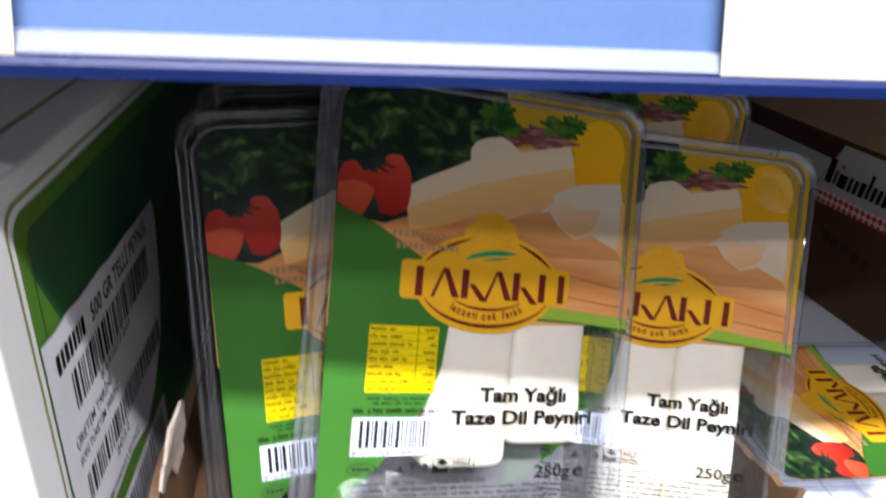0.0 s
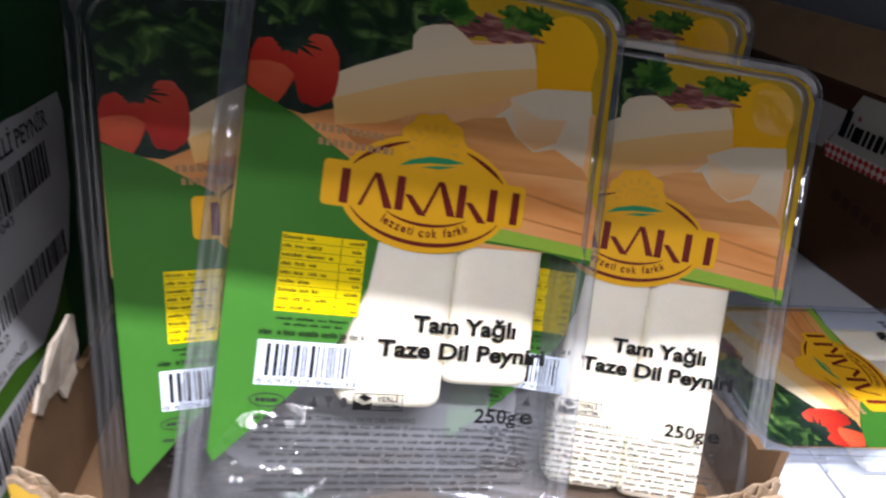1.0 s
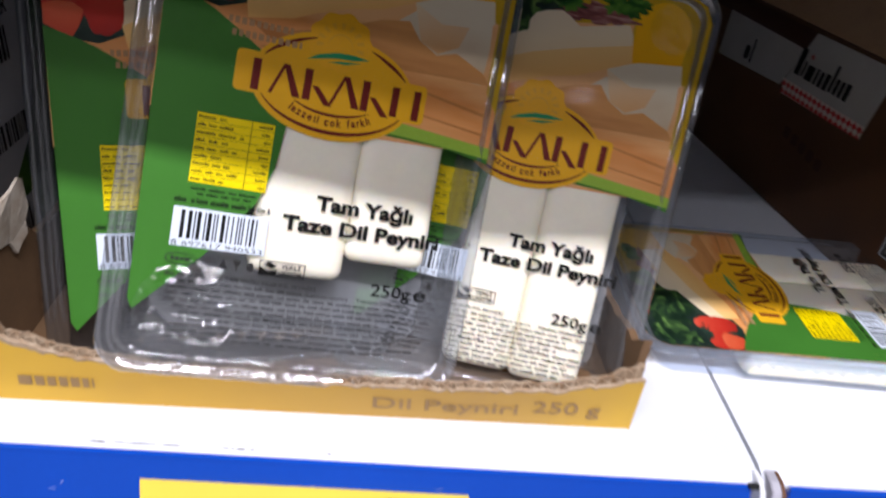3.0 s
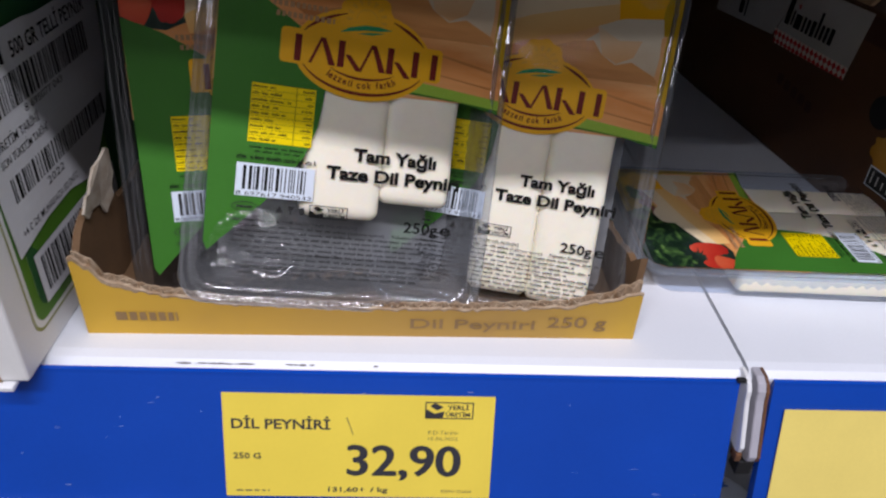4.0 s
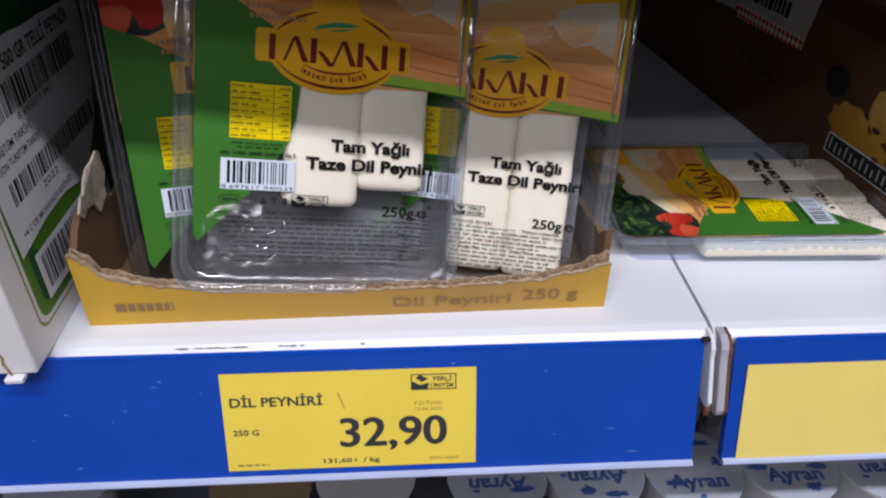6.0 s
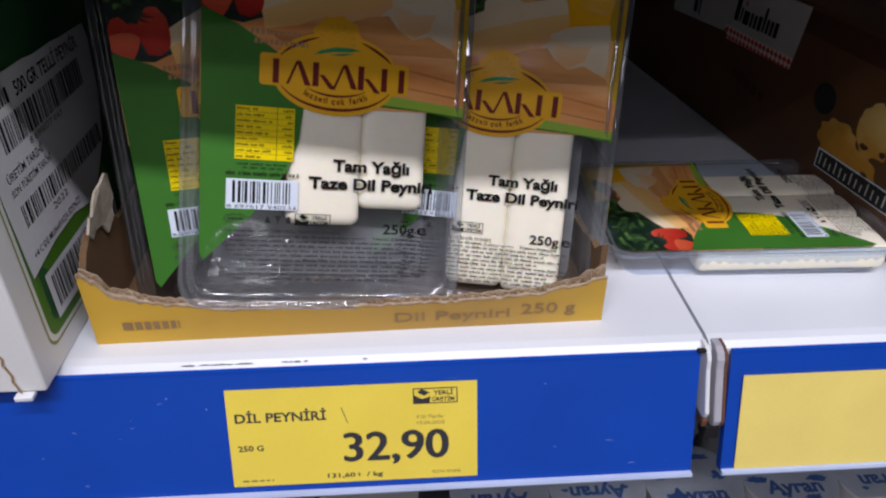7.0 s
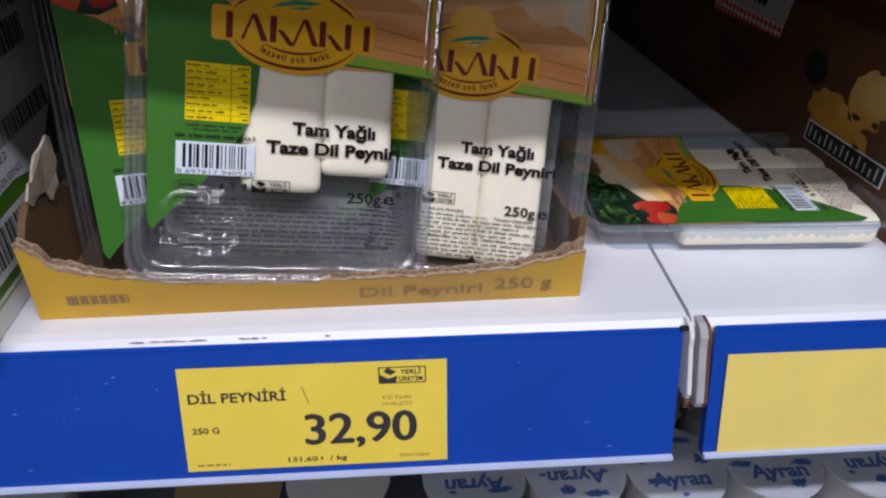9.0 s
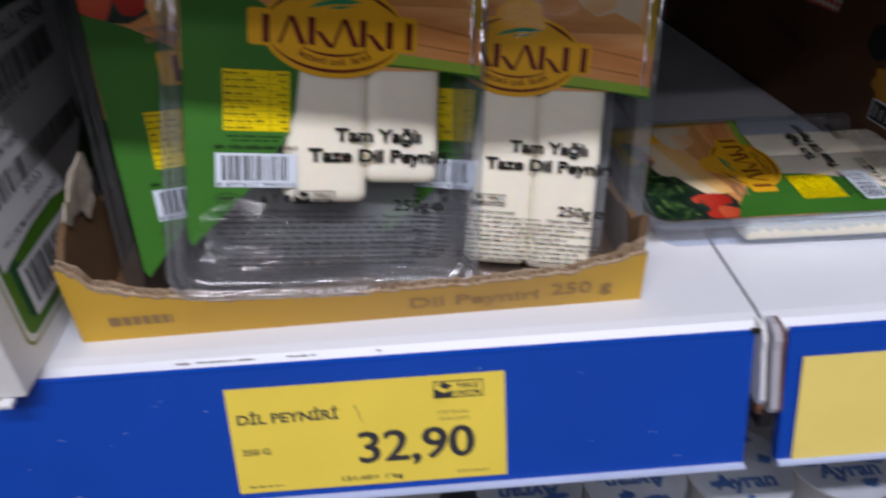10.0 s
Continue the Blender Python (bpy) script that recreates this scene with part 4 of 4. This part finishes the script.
            ticks(x0 * mm, x1 * mm, yy * mm, 1.0 * mm, d, 60 + i, bm)
    keep("ingredient_print", bm, "pale_ink", "grey lines of small ingredient print")
    bm, d = bmesh.new(), step()
    for r, (x0, x1) in enumerate(((-24, -5), (-22.6, -2))):
        dashes(x0 * mm, x1 * mm, (48.6 - 3.6 * r) * mm, 1.9 * mm, d, 80 + r, bm, 0.9 * mm, 1.6 * mm, 0.7 * mm)
    keep("date_stamp", bm, "stamp_ink", "faint grey stamped date")
    return PRINTS


SHARED = {}


def shared(key, make):
    if key not in SHARED:
        me = bpy.data.meshes.new(key)
        bm = make()
        bm.to_mesh(me)
        bm.free()
        SHARED[key] = me
    return SHARED[key]


def cheese_pack(m, label, sticks, wall="wall_thin"):
    ob = thing("cheese_pack", m, label, "cheese pack", "packs of cheese")
    t = meshed("tray", shared("tray", clear_tray), wall if wall in ("wall_blue", "wall_shaded") else "tray_clear", ob, "clear ribbed plastic tray")
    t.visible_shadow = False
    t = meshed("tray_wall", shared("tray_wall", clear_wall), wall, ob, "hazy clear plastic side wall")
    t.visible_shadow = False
    t = meshed("rim", shared("rim", clear_rim), {"wall_blue": "wall_blue", "wall_shaded": "rim_shaded"}.get(wall, "rim_clear"), ob, "clear stepped plastic rim with bright streaks")
    t.visible_shadow = False
    f = meshed("lid_film", shared("lid_film", lid_film), "film", ob, "clear shiny sealed film")
    f.visible_shadow = False
    creases = {"wall_clear": (-40, -4, -56, -24, 4.0, "crease"), "wall_thin": (42, 60, 76, 94, 3.0, "crease_thin")}
    if wall in creases:
        x0, x1, y0, y1, seed, skin = creases[wall]
        c = meshed("film_crease", shared("film_crease_" + wall, lambda: film_crease(x0 * mm, x1 * mm, y0 * mm, y1 * mm, seed)), skin, f, "crinkled shiny film")
        c.visible_shadow = False
    panel = new("label_print")
    panel.parent = ob
    panel.empty_display_size = 0.01
    for name, me, lab in prints().values():
        meshed(name, me, None, panel, lab)
    for i, (x0, x1, y0, y1) in enumerate(sticks):
        key = "stick_%g_%g_%g_%g" % (x0, x1, y0, y1)
        meshed("cheese_stick", shared(key, lambda: stick(x0 * mm, x1 * mm, y0 * mm, y1 * mm, i)), "cheese", ob, "white stick of fresh string cheese")
    return ob


HIGH = [(-8.6, 21.9, -25.4, 60), (21.5, 49.0, -18.0, 62)]
LOW = [(-6.0, 20.35, -50.5, 40), (20.15, 47.3, -51.5, 40)]
cheese_pack(axes((0.0995, 0.0427, 1.2708), (0.974, 0.153, -0.167), (0.087, 0.43, 0.899)), "clear cheese pack leaning back on the torn tray edge", HIGH, "wall_clear")
cheese_pack(axes((0.1663, 0.0604, 1.2534), (0.9875, -0.1426, -0.0674), (0.1229, 0.4277, 0.8955), 0.96), "clear cheese pack with sticks at its foot, half overlapped", LOW)
cheese_pack(axes((0.0683, 0.0558, 1.2558), (0.978, 0.206, -0.006), (-0.066, 0.338, 0.939)), "shaded cheese pack tucked behind the front pack", HIGH, "wall_shaded")
UR, VR = Vector((0.987, -0.06, -0.12)), Vector((0.12, 0.30, 0.946))
cheese_pack(axes(Vector((0.239, 0.145, 1.341)) - UR * 0.065 - VR * 0.095, UR, VR), "cheese pack at the back of the tray, in shade", LOW)
cheese_pack(axes(Vector((0.226, 0.165, 1.352)) - UR * 0.065 - VR * 0.095, UR, VR), "rearmost cheese pack in the tray, in shade", LOW)
UL, VL = Vector((0.985, 0.17, 0.0)), Vector((-0.05, 0.27, 0.96))
cheese_pack(axes(Vector((0.013, 0.115, 1.347)) + UL * 0.0495 - VL * 0.097, UL, VL), "cheese pack in deep shade behind two others", HIGH, "wall_shaded")
cheese_pack(axes((0.3243, 0.0848, 1.2172), (0.0414, 0.9987, -0.020), (-0.9989, 0.0407, -0.012), 0.9), "cheese pack lying flat on the white shelf", [(-40.6, -5, -50, 52), (-3, 21, -52, 40), (22, 48, -52, 40)], "wall_blue")

# ---- the cardboard tray ----


def torn_line(knots, n, amp, seed):
    """A ragged edge through a few knots (place, height)."""
    rnd, out = random.Random(seed), []
    for i in range(n + 1):
        s = knots[0][0] + (knots[-1][0] - knots[0][0]) * i / n
        for (a, ha), (b, hb) in zip(knots, knots[1:]):
            if a - 1e-9 <= s <= b + 1e-9:
                f = (s - a) / (b - a)
                h = ha + (hb - ha) * (f * f * (3 - 2 * f))
        out.append((s, h + amp * (noise.noise(Vector((s * 260, seed, 0))) + 0.5 * rnd.uniform(-1, 1))))
    return out


def card_tray():
    ob = thing("cardboard_tray", axes((0.006, 0.018, S), (0.217, 0.0035, 0), (-0.0035, 0.217, 0)), "golden cardboard shelf tray with a torn front edge", "cardboard tray")
    w = 0.2175
    front = [(0.0, 0.036), (0.006, 0.033), (0.011, 0.0255), (0.032, 0.0195), (0.06, 0.0155), (0.10, 0.0142), (0.15, 0.0142), (0.185, 0.0160), (0.204, 0.0195), (0.212, 0.0225), (w, 0.0235)]
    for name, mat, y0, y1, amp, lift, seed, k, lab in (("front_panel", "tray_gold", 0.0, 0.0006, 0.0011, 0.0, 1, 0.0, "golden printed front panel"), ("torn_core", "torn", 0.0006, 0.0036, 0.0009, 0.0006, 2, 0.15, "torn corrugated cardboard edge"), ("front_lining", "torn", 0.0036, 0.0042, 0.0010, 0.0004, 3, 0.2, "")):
        rise = [0.0 if s < 0.2 else (s - 0.2) * k for s, h in front]
        line = torn_line([(s, h + lift + r) for (s, h), r in zip(front, rise)], 130, amp, seed)
        if name == "torn_core":
            line = [(p, q + 0.0007 * math.sin(p * 1050) * (0.5 + noise.noise(Vector((p * 60, 1, 0))))) for p, q in line]
        if name == "front_panel":
            # the paper face peeled back along the tear
            bm, rows = bmesh.new(), []
            for p, q in line:
                k = 0.0006 + 0.0007 * abs(noise.noise(Vector((p * 140, 9, 0)))) + (0.0012 if p < 0.022 else 0.0)
                rows.append([bm.verts.new((p, -0.0002, q - k)), bm.verts.new((p, -0.0004, q + 0.0001)), bm.verts.new((p, 0.0007, q + 0.0004))])
            for e, f in zip(rows, rows[1:]):
                bm.faces.new((e[0], f[0], f[1], e[1]))
                bm.faces.new((e[1], f[1], f[2], e[2]))
            part("torn_lip", bm, "torn", ob, "pale torn paper along the tray's edge")
        if name != "torn_core":
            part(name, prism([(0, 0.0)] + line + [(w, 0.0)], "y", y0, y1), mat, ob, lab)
            continue
        # the fluted middle, a wavy sheet between the two faces
        bm, rows = bmesh.new(), []
        for i in range(520):
            x = 0.001 + (w - 0.002) * i / 519
            k = (x / w) * (len(line) - 1)
            a = min(int(k), len(line) - 2)
            h = line[a][1] + (line[a + 1][1] - line[a][1]) * (k - a)
            y = (y0 + y1) / 2 + (y1 - y0 - 0.0005) / 2 * math.sin(2 * math.pi * x / 0.0042 + noise.noise(Vector((x * 90, 0, 0))))
            rows.append([bm.verts.new((x, y - 0.00025, 0)), bm.verts.new((x, y - 0.00025, h)), bm.verts.new((x, y + 0.00025, h)), bm.verts.new((x, y + 0.00025, 0))])
        for a, b in zip(rows, rows[1:]):
            for i in range(3):
                bm.faces.new((a[i], b[i], b[i + 1], a[i + 1]))
        bmesh.ops.recalc_face_normals(bm, faces=bm.faces)
        part(name, bm, mat, ob, lab)
    part("tray_floor", box(0.0028, w - 0.0028, 0.0028, 0.29, 0.0004, 0.003), "kraft_shaded", ob)
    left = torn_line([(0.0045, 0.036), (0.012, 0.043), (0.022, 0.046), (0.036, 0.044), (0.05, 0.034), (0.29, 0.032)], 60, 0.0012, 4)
    part("left_side", prism([(0.0045, 0)] + left + [(0.29, 0)], "x", 0.0, 0.0028), "kraft_shaded", ob, "brown cardboard side wall")
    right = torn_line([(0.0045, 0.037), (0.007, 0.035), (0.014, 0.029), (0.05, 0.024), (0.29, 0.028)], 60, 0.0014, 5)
    part("right_side", prism([(0.0045, 0)] + right + [(0.29, 0)], "x", w - 0.0028, w), "kraft_shaded", ob, "brown cardboard side wall")
    part("back_side", box(0, w, 0.29, 0.293, 0, 0.03), "kraft_shaded", ob)
    # the torn flap that stands up at the corner
    flap = [(0.012, 0.047), (0.016, 0.0525), (0.0186, 0.0518), (0.0215, 0.0560), (0.0255, 0.0595), (0.0300, 0.0612), (0.0335, 0.0640), (0.0352, 0.0630), (0.0356, 0.0575), (0.0366, 0.0520), (0.0352, 0.0470), (0.0350, 0.0425), (0.0320, 0.0405), (0.0292, 0.0378), (0.0272, 0.0430), (0.0205, 0.0440), (0.0155, 0.0430)]
    bm = prism([(y, z) for y, z in flap], "x", 0.0032, 0.0042)
    for v in bm.verts:
        v.co.x += max(0.0, v.co.z - 0.046) * 0.12 + max(0.0, v.co.y - 0.026) * 0.25 + 0.0005 * noise.noise(v.co * 90)
    part("torn_flap", bm, "flap", ob, "pale torn paper flap")
    # writing on the front
    face = new("front_print")
    face.parent = ob
    face.matrix_local = axes((0, -0.0004, 0), (1, 0, 0), (0, 0, 1))
    bm = bmesh.new()
    x = 0.0125
    for i, k in enumerate((5.2, 3.8, 3.6, 3.6, 3.6, 3.0, 1.6)):
        rect(x, 0.0072, x + (k - 1.0) * mm, 0.0112, 0, bm)
        x += k * mm
    part("mark_shape", bm, "tray_text", face, "brown shapes of the maker's mark")
    part("tray_name", lettering("Dil Peyniri", 0.126, 0.0048, 0.050, 0, 0.01, 0.0050), "tray_text", face, "faded product name on the card")
    part("tray_weight", lettering("250 g", 0.181, 0.0060, 0.024, 0, 0.01, 0.0056), "tray_text", face)
    return ob


card_tray()

# ---- the white and green carton ----


def carton():
    ob = thing("carton", axes((-0.0040, -0.0095, S), (0, 1, 0), (0, 0, 1)), "white cardboard carton with green print and bar code stickers", "carton")
    # local: x back along the side, y up, z towards the tray
    d, h, w = 0.28, 0.156, 0.20
    part("carton_body", box(0, d, 0, h, -w, 0, 0.0012), "box_white", ob)
    o = round_rect(0.0125, 0.0100, d - 0.012, 0.1500, 0.006, 6)

    def inset(k):
        return round_rect(0.0125 + k, 0.0100 + k, d - 0.012 - k, 0.1500 - k, 0.006, 6)

    part("panel_line", frame_band(o, inset(0.0010), 0.0002), "box_olive", ob)
    part("panel_line", frame_band(inset(0.0030), inset(0.0080), 0.0002), "box_band", ob, "green printed band round the panel")
    part("green_panel", sheet(round_rect(0.0205, 0.0180, d - 0.02, 0.1420, 0.004, 6), 0.0003), "box_green", ob, "dark green printed panel")
    # the pale diagonal field in the panel's lower half
    part("pale_field", sheet([(0.0207, 0.0470), (0.0207, 0.1300), (0.030, 0.1130), (0.10, 0.070), (0.10, 0.0185), (0.045, 0.0185)], 0.0004), "box_band", ob)
    ragged = [(0.0150 + 0.0085 * i, 0.1155 - 0.0004 * i + 0.0016 * noise.noise(Vector((i * 1.7, 3, 0)))) for i in range(13)]
    st = part("sticker", sheet(ragged + [(0.1190, 0.104), (0.1150, 0.080), (0.1060, 0.060), (0.0900, 0.0470), (0.0780, 0.0420), (0.060, 0.0460), (0.0400, 0.0455), (0.0165, 0.0420), (0.0150, 0.075)], 0.0009), "sticker", ob, "white paper sticker with bar codes and a ragged top edge")
    z = 0.0011
    part("sticker_text", lettering("500 GR TELLİ PEYNİR", 0.046, 0.1035, 0.060, z, 0.012, 0.0056), "ink", st)
    bm = bmesh.new()
    x = 0.0205
    for k in (3.0, 2.6, 3.0, 2.8, 2.6, 2.4, 1.6, 2.8):
        rect(x, 0.1035, x + (k - 0.8) * mm, 0.1091, z, bm)
        x += k * mm
    part("sticker_name_shape", bm, "ink", st)
    part("bar_code", bars(0.027, 0.103, 0.0885, 0.1000, z, 21, unit=0.0019), "ink", st)
    part("sticker_digits", lettering("8 695077 043", 0.045, 0.0848, 0.030, z, 0.0, 0.0028), "grey_ink", st)
    part("sticker_text", lettering("ÜRETİM TARİHİ", 0.022, 0.0790, 0.030, z, 0.006, 0.0034), "grey_ink", st)
    part("sticker_text", lettering("SON TÜKETİM TARİHİ", 0.022, 0.0735, 0.034, z, 0.006, 0.0030), "grey_ink", st)
    part("bar_code", bars(0.024, 0.106, 0.0600, 0.0690, z, 22, unit=0.0019), "ink", st)
    part("sticker_digits", lettering("2022", 0.046, 0.0555, 0.014, z, 0.0, 0.0032), "grey_ink", st)
    part("sticker_text", lettering("+4 C DE MUHAFAZA EDİNİZ", 0.022, 0.0475, 0.046, z, 0.004, 0.0028), "grey_ink", st)
    s2 = part("sticker", rect(0.0235, 0.0180, 0.100, 0.0385, 0.0010), "sticker", ob, "small white bar code sticker")
    part("bar_code", bars(0.027, 0.096, 0.0215, 0.0360, 0.0012, 23, unit=0.0017), "ink", s2)
    # lines on the top and the front
    top = new("top_print")
    top.parent = ob
    top.matrix_local = axes((0, h + 0.0003, 0), (1, 0, 0), (0, 0, -1))
    oo, ii = round_rect(0.010, 0.012, d - 0.01, w - 0.012, 0.006, 6), round_rect(0.0115, 0.0135, d - 0.0115, w - 0.0135, 0.006, 6)
    part("panel_line", frame_band(oo, ii, 0), "box_olive", top)
    front = new("front_print")
    front.parent = ob
    front.matrix_local = axes((-0.0003, 0, 0), (0, 0, 1), (0, 1, 0))
    oo, ii = round_rect(-w + 0.02, 0.012, -0.026, h - 0.012, 0.01, 6), round_rect(-w + 0.0225, 0.0145, -0.0285, h - 0.0145, 0.01, 6)
    part("panel_line", frame_band(oo, ii, 0), "box_band", front)
    bm = bmesh.new()
    rnd = random.Random(9)
    pts = [(-0.0135 + 0.003 * i / 9 + rnd.uniform(-0.0006, 0.0006), 0.026 - 0.026 * i / 9) for i in range(10)]
    for (a, b), (c, e) in zip(pts, pts[1:]):
        sheet([(a, b), (a + 0.0011, b), (c + 0.0011, e), (c, e)], 0.00005, bm)
    part("crease_tear", bm, "kraft", front, "brown tear in the white cardboard")
    return ob


carton()
chip = thing("plastic_chip", pose(-0.013, -0.0115, 1.1935), "small white torn plastic chip under the carton's corner", "plastic chip")
bm = box(-0.003, 0.004, -0.0008, 0.004, 0.0040, 0.0063, 0.0006)
for v in bm.verts:
    v.co.z += 0.0006 * noise.noise(v.co * 700)
part("chip", bm, "bracket", chip)

# ---- the brown carton ----


def brown_carton():
    m = axes((0.361, 0.19, S), (0.12, -0.993, 0), (0, 0, 1))
    ob = thing("carton", m, "brown printed cardboard carton with a pale label", "carton")
    # local: x towards the shelf's front, y up, z out of its printed side
    part("carton_body", box(-0.24, 0.150, 0, 0.1005, -0.22, 0, 0.0015), "brown_box", ob)
    bm = box(-0.238, 0.020, 0.1006, 0.1270, -0.0042, -0.0012, 0.0006)
    for v in bm.verts:
        v.co.z -= (v.co.y - 0.1006) * 0.9
    part("carton_flap", bm, "kraft_pale", ob, "bare cardboard flap folded up and back")
    part("dark_band", sheet([(-0.200, 0.0890), (0.148, 0.0835), (0.148, 0.0965), (-0.030, 0.0990), (-0.200, 0.0990)], 0.0003), "brown_dark", ob, "dark red-brown printed band")
    part("label", sheet([(-0.125, 0.0600), (-0.125, 0.0885), (-0.0400, 0.0880), (-0.0520, 0.0640)], 0.0005), "label_grey", ob, "greyish white printed label")
    bm = bmesh.new()
    sheet(round_rect(-0.0960, 0.0660, -0.0905, 0.0745, 0.002, 3), 0.0008, bm)
    rect(-0.0885, 0.0655, -0.0865, 0.0800, 0.0008, bm)
    part("mark_shape", bm, "ink", ob)
    part("label", sheet([(-0.0500, 0.066), (-0.0355, 0.0985), (0.029, 0.0990), (0.0235, 0.067)], 0.0006), "label_grey", ob, "white printed label")
    part("check_strip", sheet([(-0.0475, 0.0605), (-0.0500, 0.0690), (0.0240, 0.0690), (0.0230, 0.0620)], 0.0009), "check", ob, "red and white checked strip")
    bm, x = bmesh.new(), -0.043
    for k, hgt, lean in ((6.4, 15, 1.2), (3.4, 8.6, 0.8), (8.0, 8.2, 0.6), (4.0, 8.6, 0.8), (4.4, 8.2, 0.8), (5.2, 8.8, 0.8), (3.8, 14.5, 1.4), (4.2, 8.4, 0.8), (4.2, 8.4, 0.8), (5.0, 8.8, 0.8)):
        lift = 0.0740 + (0.0006 if int(k * 10) % 4 else 0.0)
        sheet([(x, lift), (x + (k - 1.5) * mm, lift), (x + (k - 1.5 + lean) * mm, lift + hgt * mm), (x + lean * mm, lift + hgt * mm)], 0.0011, bm)
        x += k * mm
    part("mark_shape", bm, "ink", ob, "black slanting strokes of the maker's mark")
    part("mark_star", sheet([(-0.0315 + r * mm * math.cos(radians(18 + 36 * i)), 0.0865 + r * mm * math.sin(radians(18 + 36 * i))) for i, r in enumerate((2.2, 0.9) * 5)], 0.0012), "red", ob, "small red star")
    bm = bmesh.new()
    for i in range(5):
        sheet(round_rect(-0.0330 + i * 0.0082, 0.0400 - 0.0012 * i, -0.0266 + i * 0.0082, 0.0465 - 0.0012 * i, 0.0015, 3), 0.0005, bm)
    part("printed_mark", bm, "brown_dark", ob, "dark printed marks under the checked strip")
    part("hand_hole", ellipse(0.0580, 0.0578, 0.0088, 0.0084, 0.0005), "black", ob, "dark round hand hole")
    bm = bmesh.new()
    blob(76, 41, 15, 10.5, 0.0004, 2.2, bm, n=48, wob=0.08)
    blob(92, 34, 16, 9, 0.00042, 2.9, bm, n=48, wob=0.06)
    part("cheese_picture", bm, "orange", ob, "orange picture of cheese on the carton")
    bm = bmesh.new()
    blob(100, 56, 13, 14, 0.00046, 3.2, bm, n=48, wob=0.10)
    part("cheese_picture", bm, "orange", ob, "paler slice of cheese in the carton's picture")
    bm = bmesh.new()
    blob(95, 46, 3.0, 1.5, 0.0006, 1.2, bm, n=18)
    blob(108, 47, 2.2, 1.6, 0.0006, 1.9, bm, n=18)
    blob(101, 33, 2.4, 1.3, 0.0006, 2.9, bm, n=18)
    part("cheese_hole", bm, "brown_dark", ob)
    st = part("strip", sheet([(0.065, 0.0215), (0.065, 0.0325), (0.124, 0.0325), (0.124, 0.0215)], 0.0006), "white", ob)
    part("strip_field", sheet([(0.066, 0.0222), (0.066, 0.0318), (0.123, 0.0318), (0.123, 0.0222)], 0.0008), "black", st, "black striped field on the carton")
    bm = bmesh.new()
    for i in range(13):
        rect(0.0685 + i * 0.0042, 0.0240, 0.0695 + i * 0.0042, 0.0306 - 0.0012 * (i % 3), 0.0010, bm)
    part("strip_ticks", bm, "label_grey", st)
    return ob


brown_carton()

# ---- cups on the shelf below ----


def cup(x, y, lid, label, text):
    r, h = 0.0262, 0.083
    ob = thing("drink_cup", pose(x, y, 0.985), label, "drink cup", "drink cups")
    bm = bmesh.new()
    rings = [(0.019, 0.0), (0.0195, 0.002), (0.0245, h - 0.006), (r, h - 0.004), (r + 0.001, h - 0.002), (r + 0.001, h - 0.0006)]
    n = 36
    loops = [[bm.verts.new((rr * math.cos(2 * math.pi * i / n), rr * math.sin(2 * math.pi * i / n), z)) for i in range(n)] for rr, z in rings]
    for a, b in zip(loops, loops[1:]):
        for i in range(n):
            f = bm.faces.new((a[i], a[(i + 1) % n], b[(i + 1) % n], b[i]))
            f.smooth = True
    bm.faces.new(loops[0][::-1])
    bm.faces.new(loops[-1])
    part("cup_body", bm, "cup", ob)
    bm = bmesh.new()
    made = [bm.verts.new(((r + 0.0016) * math.cos(2 * math.pi * i / n), (r + 0.0016) * math.sin(2 * math.pi * i / n), h)) for i in range(n)]
    inner = [bm.verts.new(((r - 0.003) * math.cos(2 * math.pi * i / n), (r - 0.003) * math.sin(2 * math.pi * i / n), h + 0.0004)) for i in range(n)]
    for i in range(n):
        bm.faces.new((made[i], made[(i + 1) % n], inner[(i + 1) % n], inner[i]))
    bm.faces.new(inner)
    lid_ob = part("foil_lid", bm, lid, ob, "foil lid with faded print")
    if text:
        back = int(x * 1000) % 2
        bm = lettering("Ayran", 0.016 if back else -0.016, -0.002 if back else -0.013, 0.032, h + 0.0006, 0.035, 0.0090, turn=180 if back else 0)
        for i in range(7):
            a = i * 0.9 + x * 40
            rr = 19 - 3 * (i % 2)
            blob(rr * math.cos(a), rr * math.sin(a), 2.0 + 2.2 * (i * 7 % 3), 1.2 + 0.9 * (i * 5 % 3), h + 0.0007 + i * 0.00002, i + x * 100, bm, n=18, wob=0.3)
        part("lid_print", bm, "lid_blue", lid_ob, "blue print on the foil lid")


for i in range(7):
    cup(0.1855 + i * 0.0555, 0.036 + 0.002 * (i % 2), "lid", "white plastic drink cup with blue printed foil lid", True)
    cup(0.1855 + i * 0.0555, 0.094 + 0.002 * (i % 2), "lid", "white plastic drink cup with blue printed foil lid", True)
cup(0.056, 0.037, "lid_tan", "small cup with a tan lid on the lower shelf", False)
cup(0.113, 0.040, "label_grey", "small cup with a plain grey-white lid", False)
cup(-0.055, 0.045, "lid", "small cup with a grey lid on the lower shelf", False)
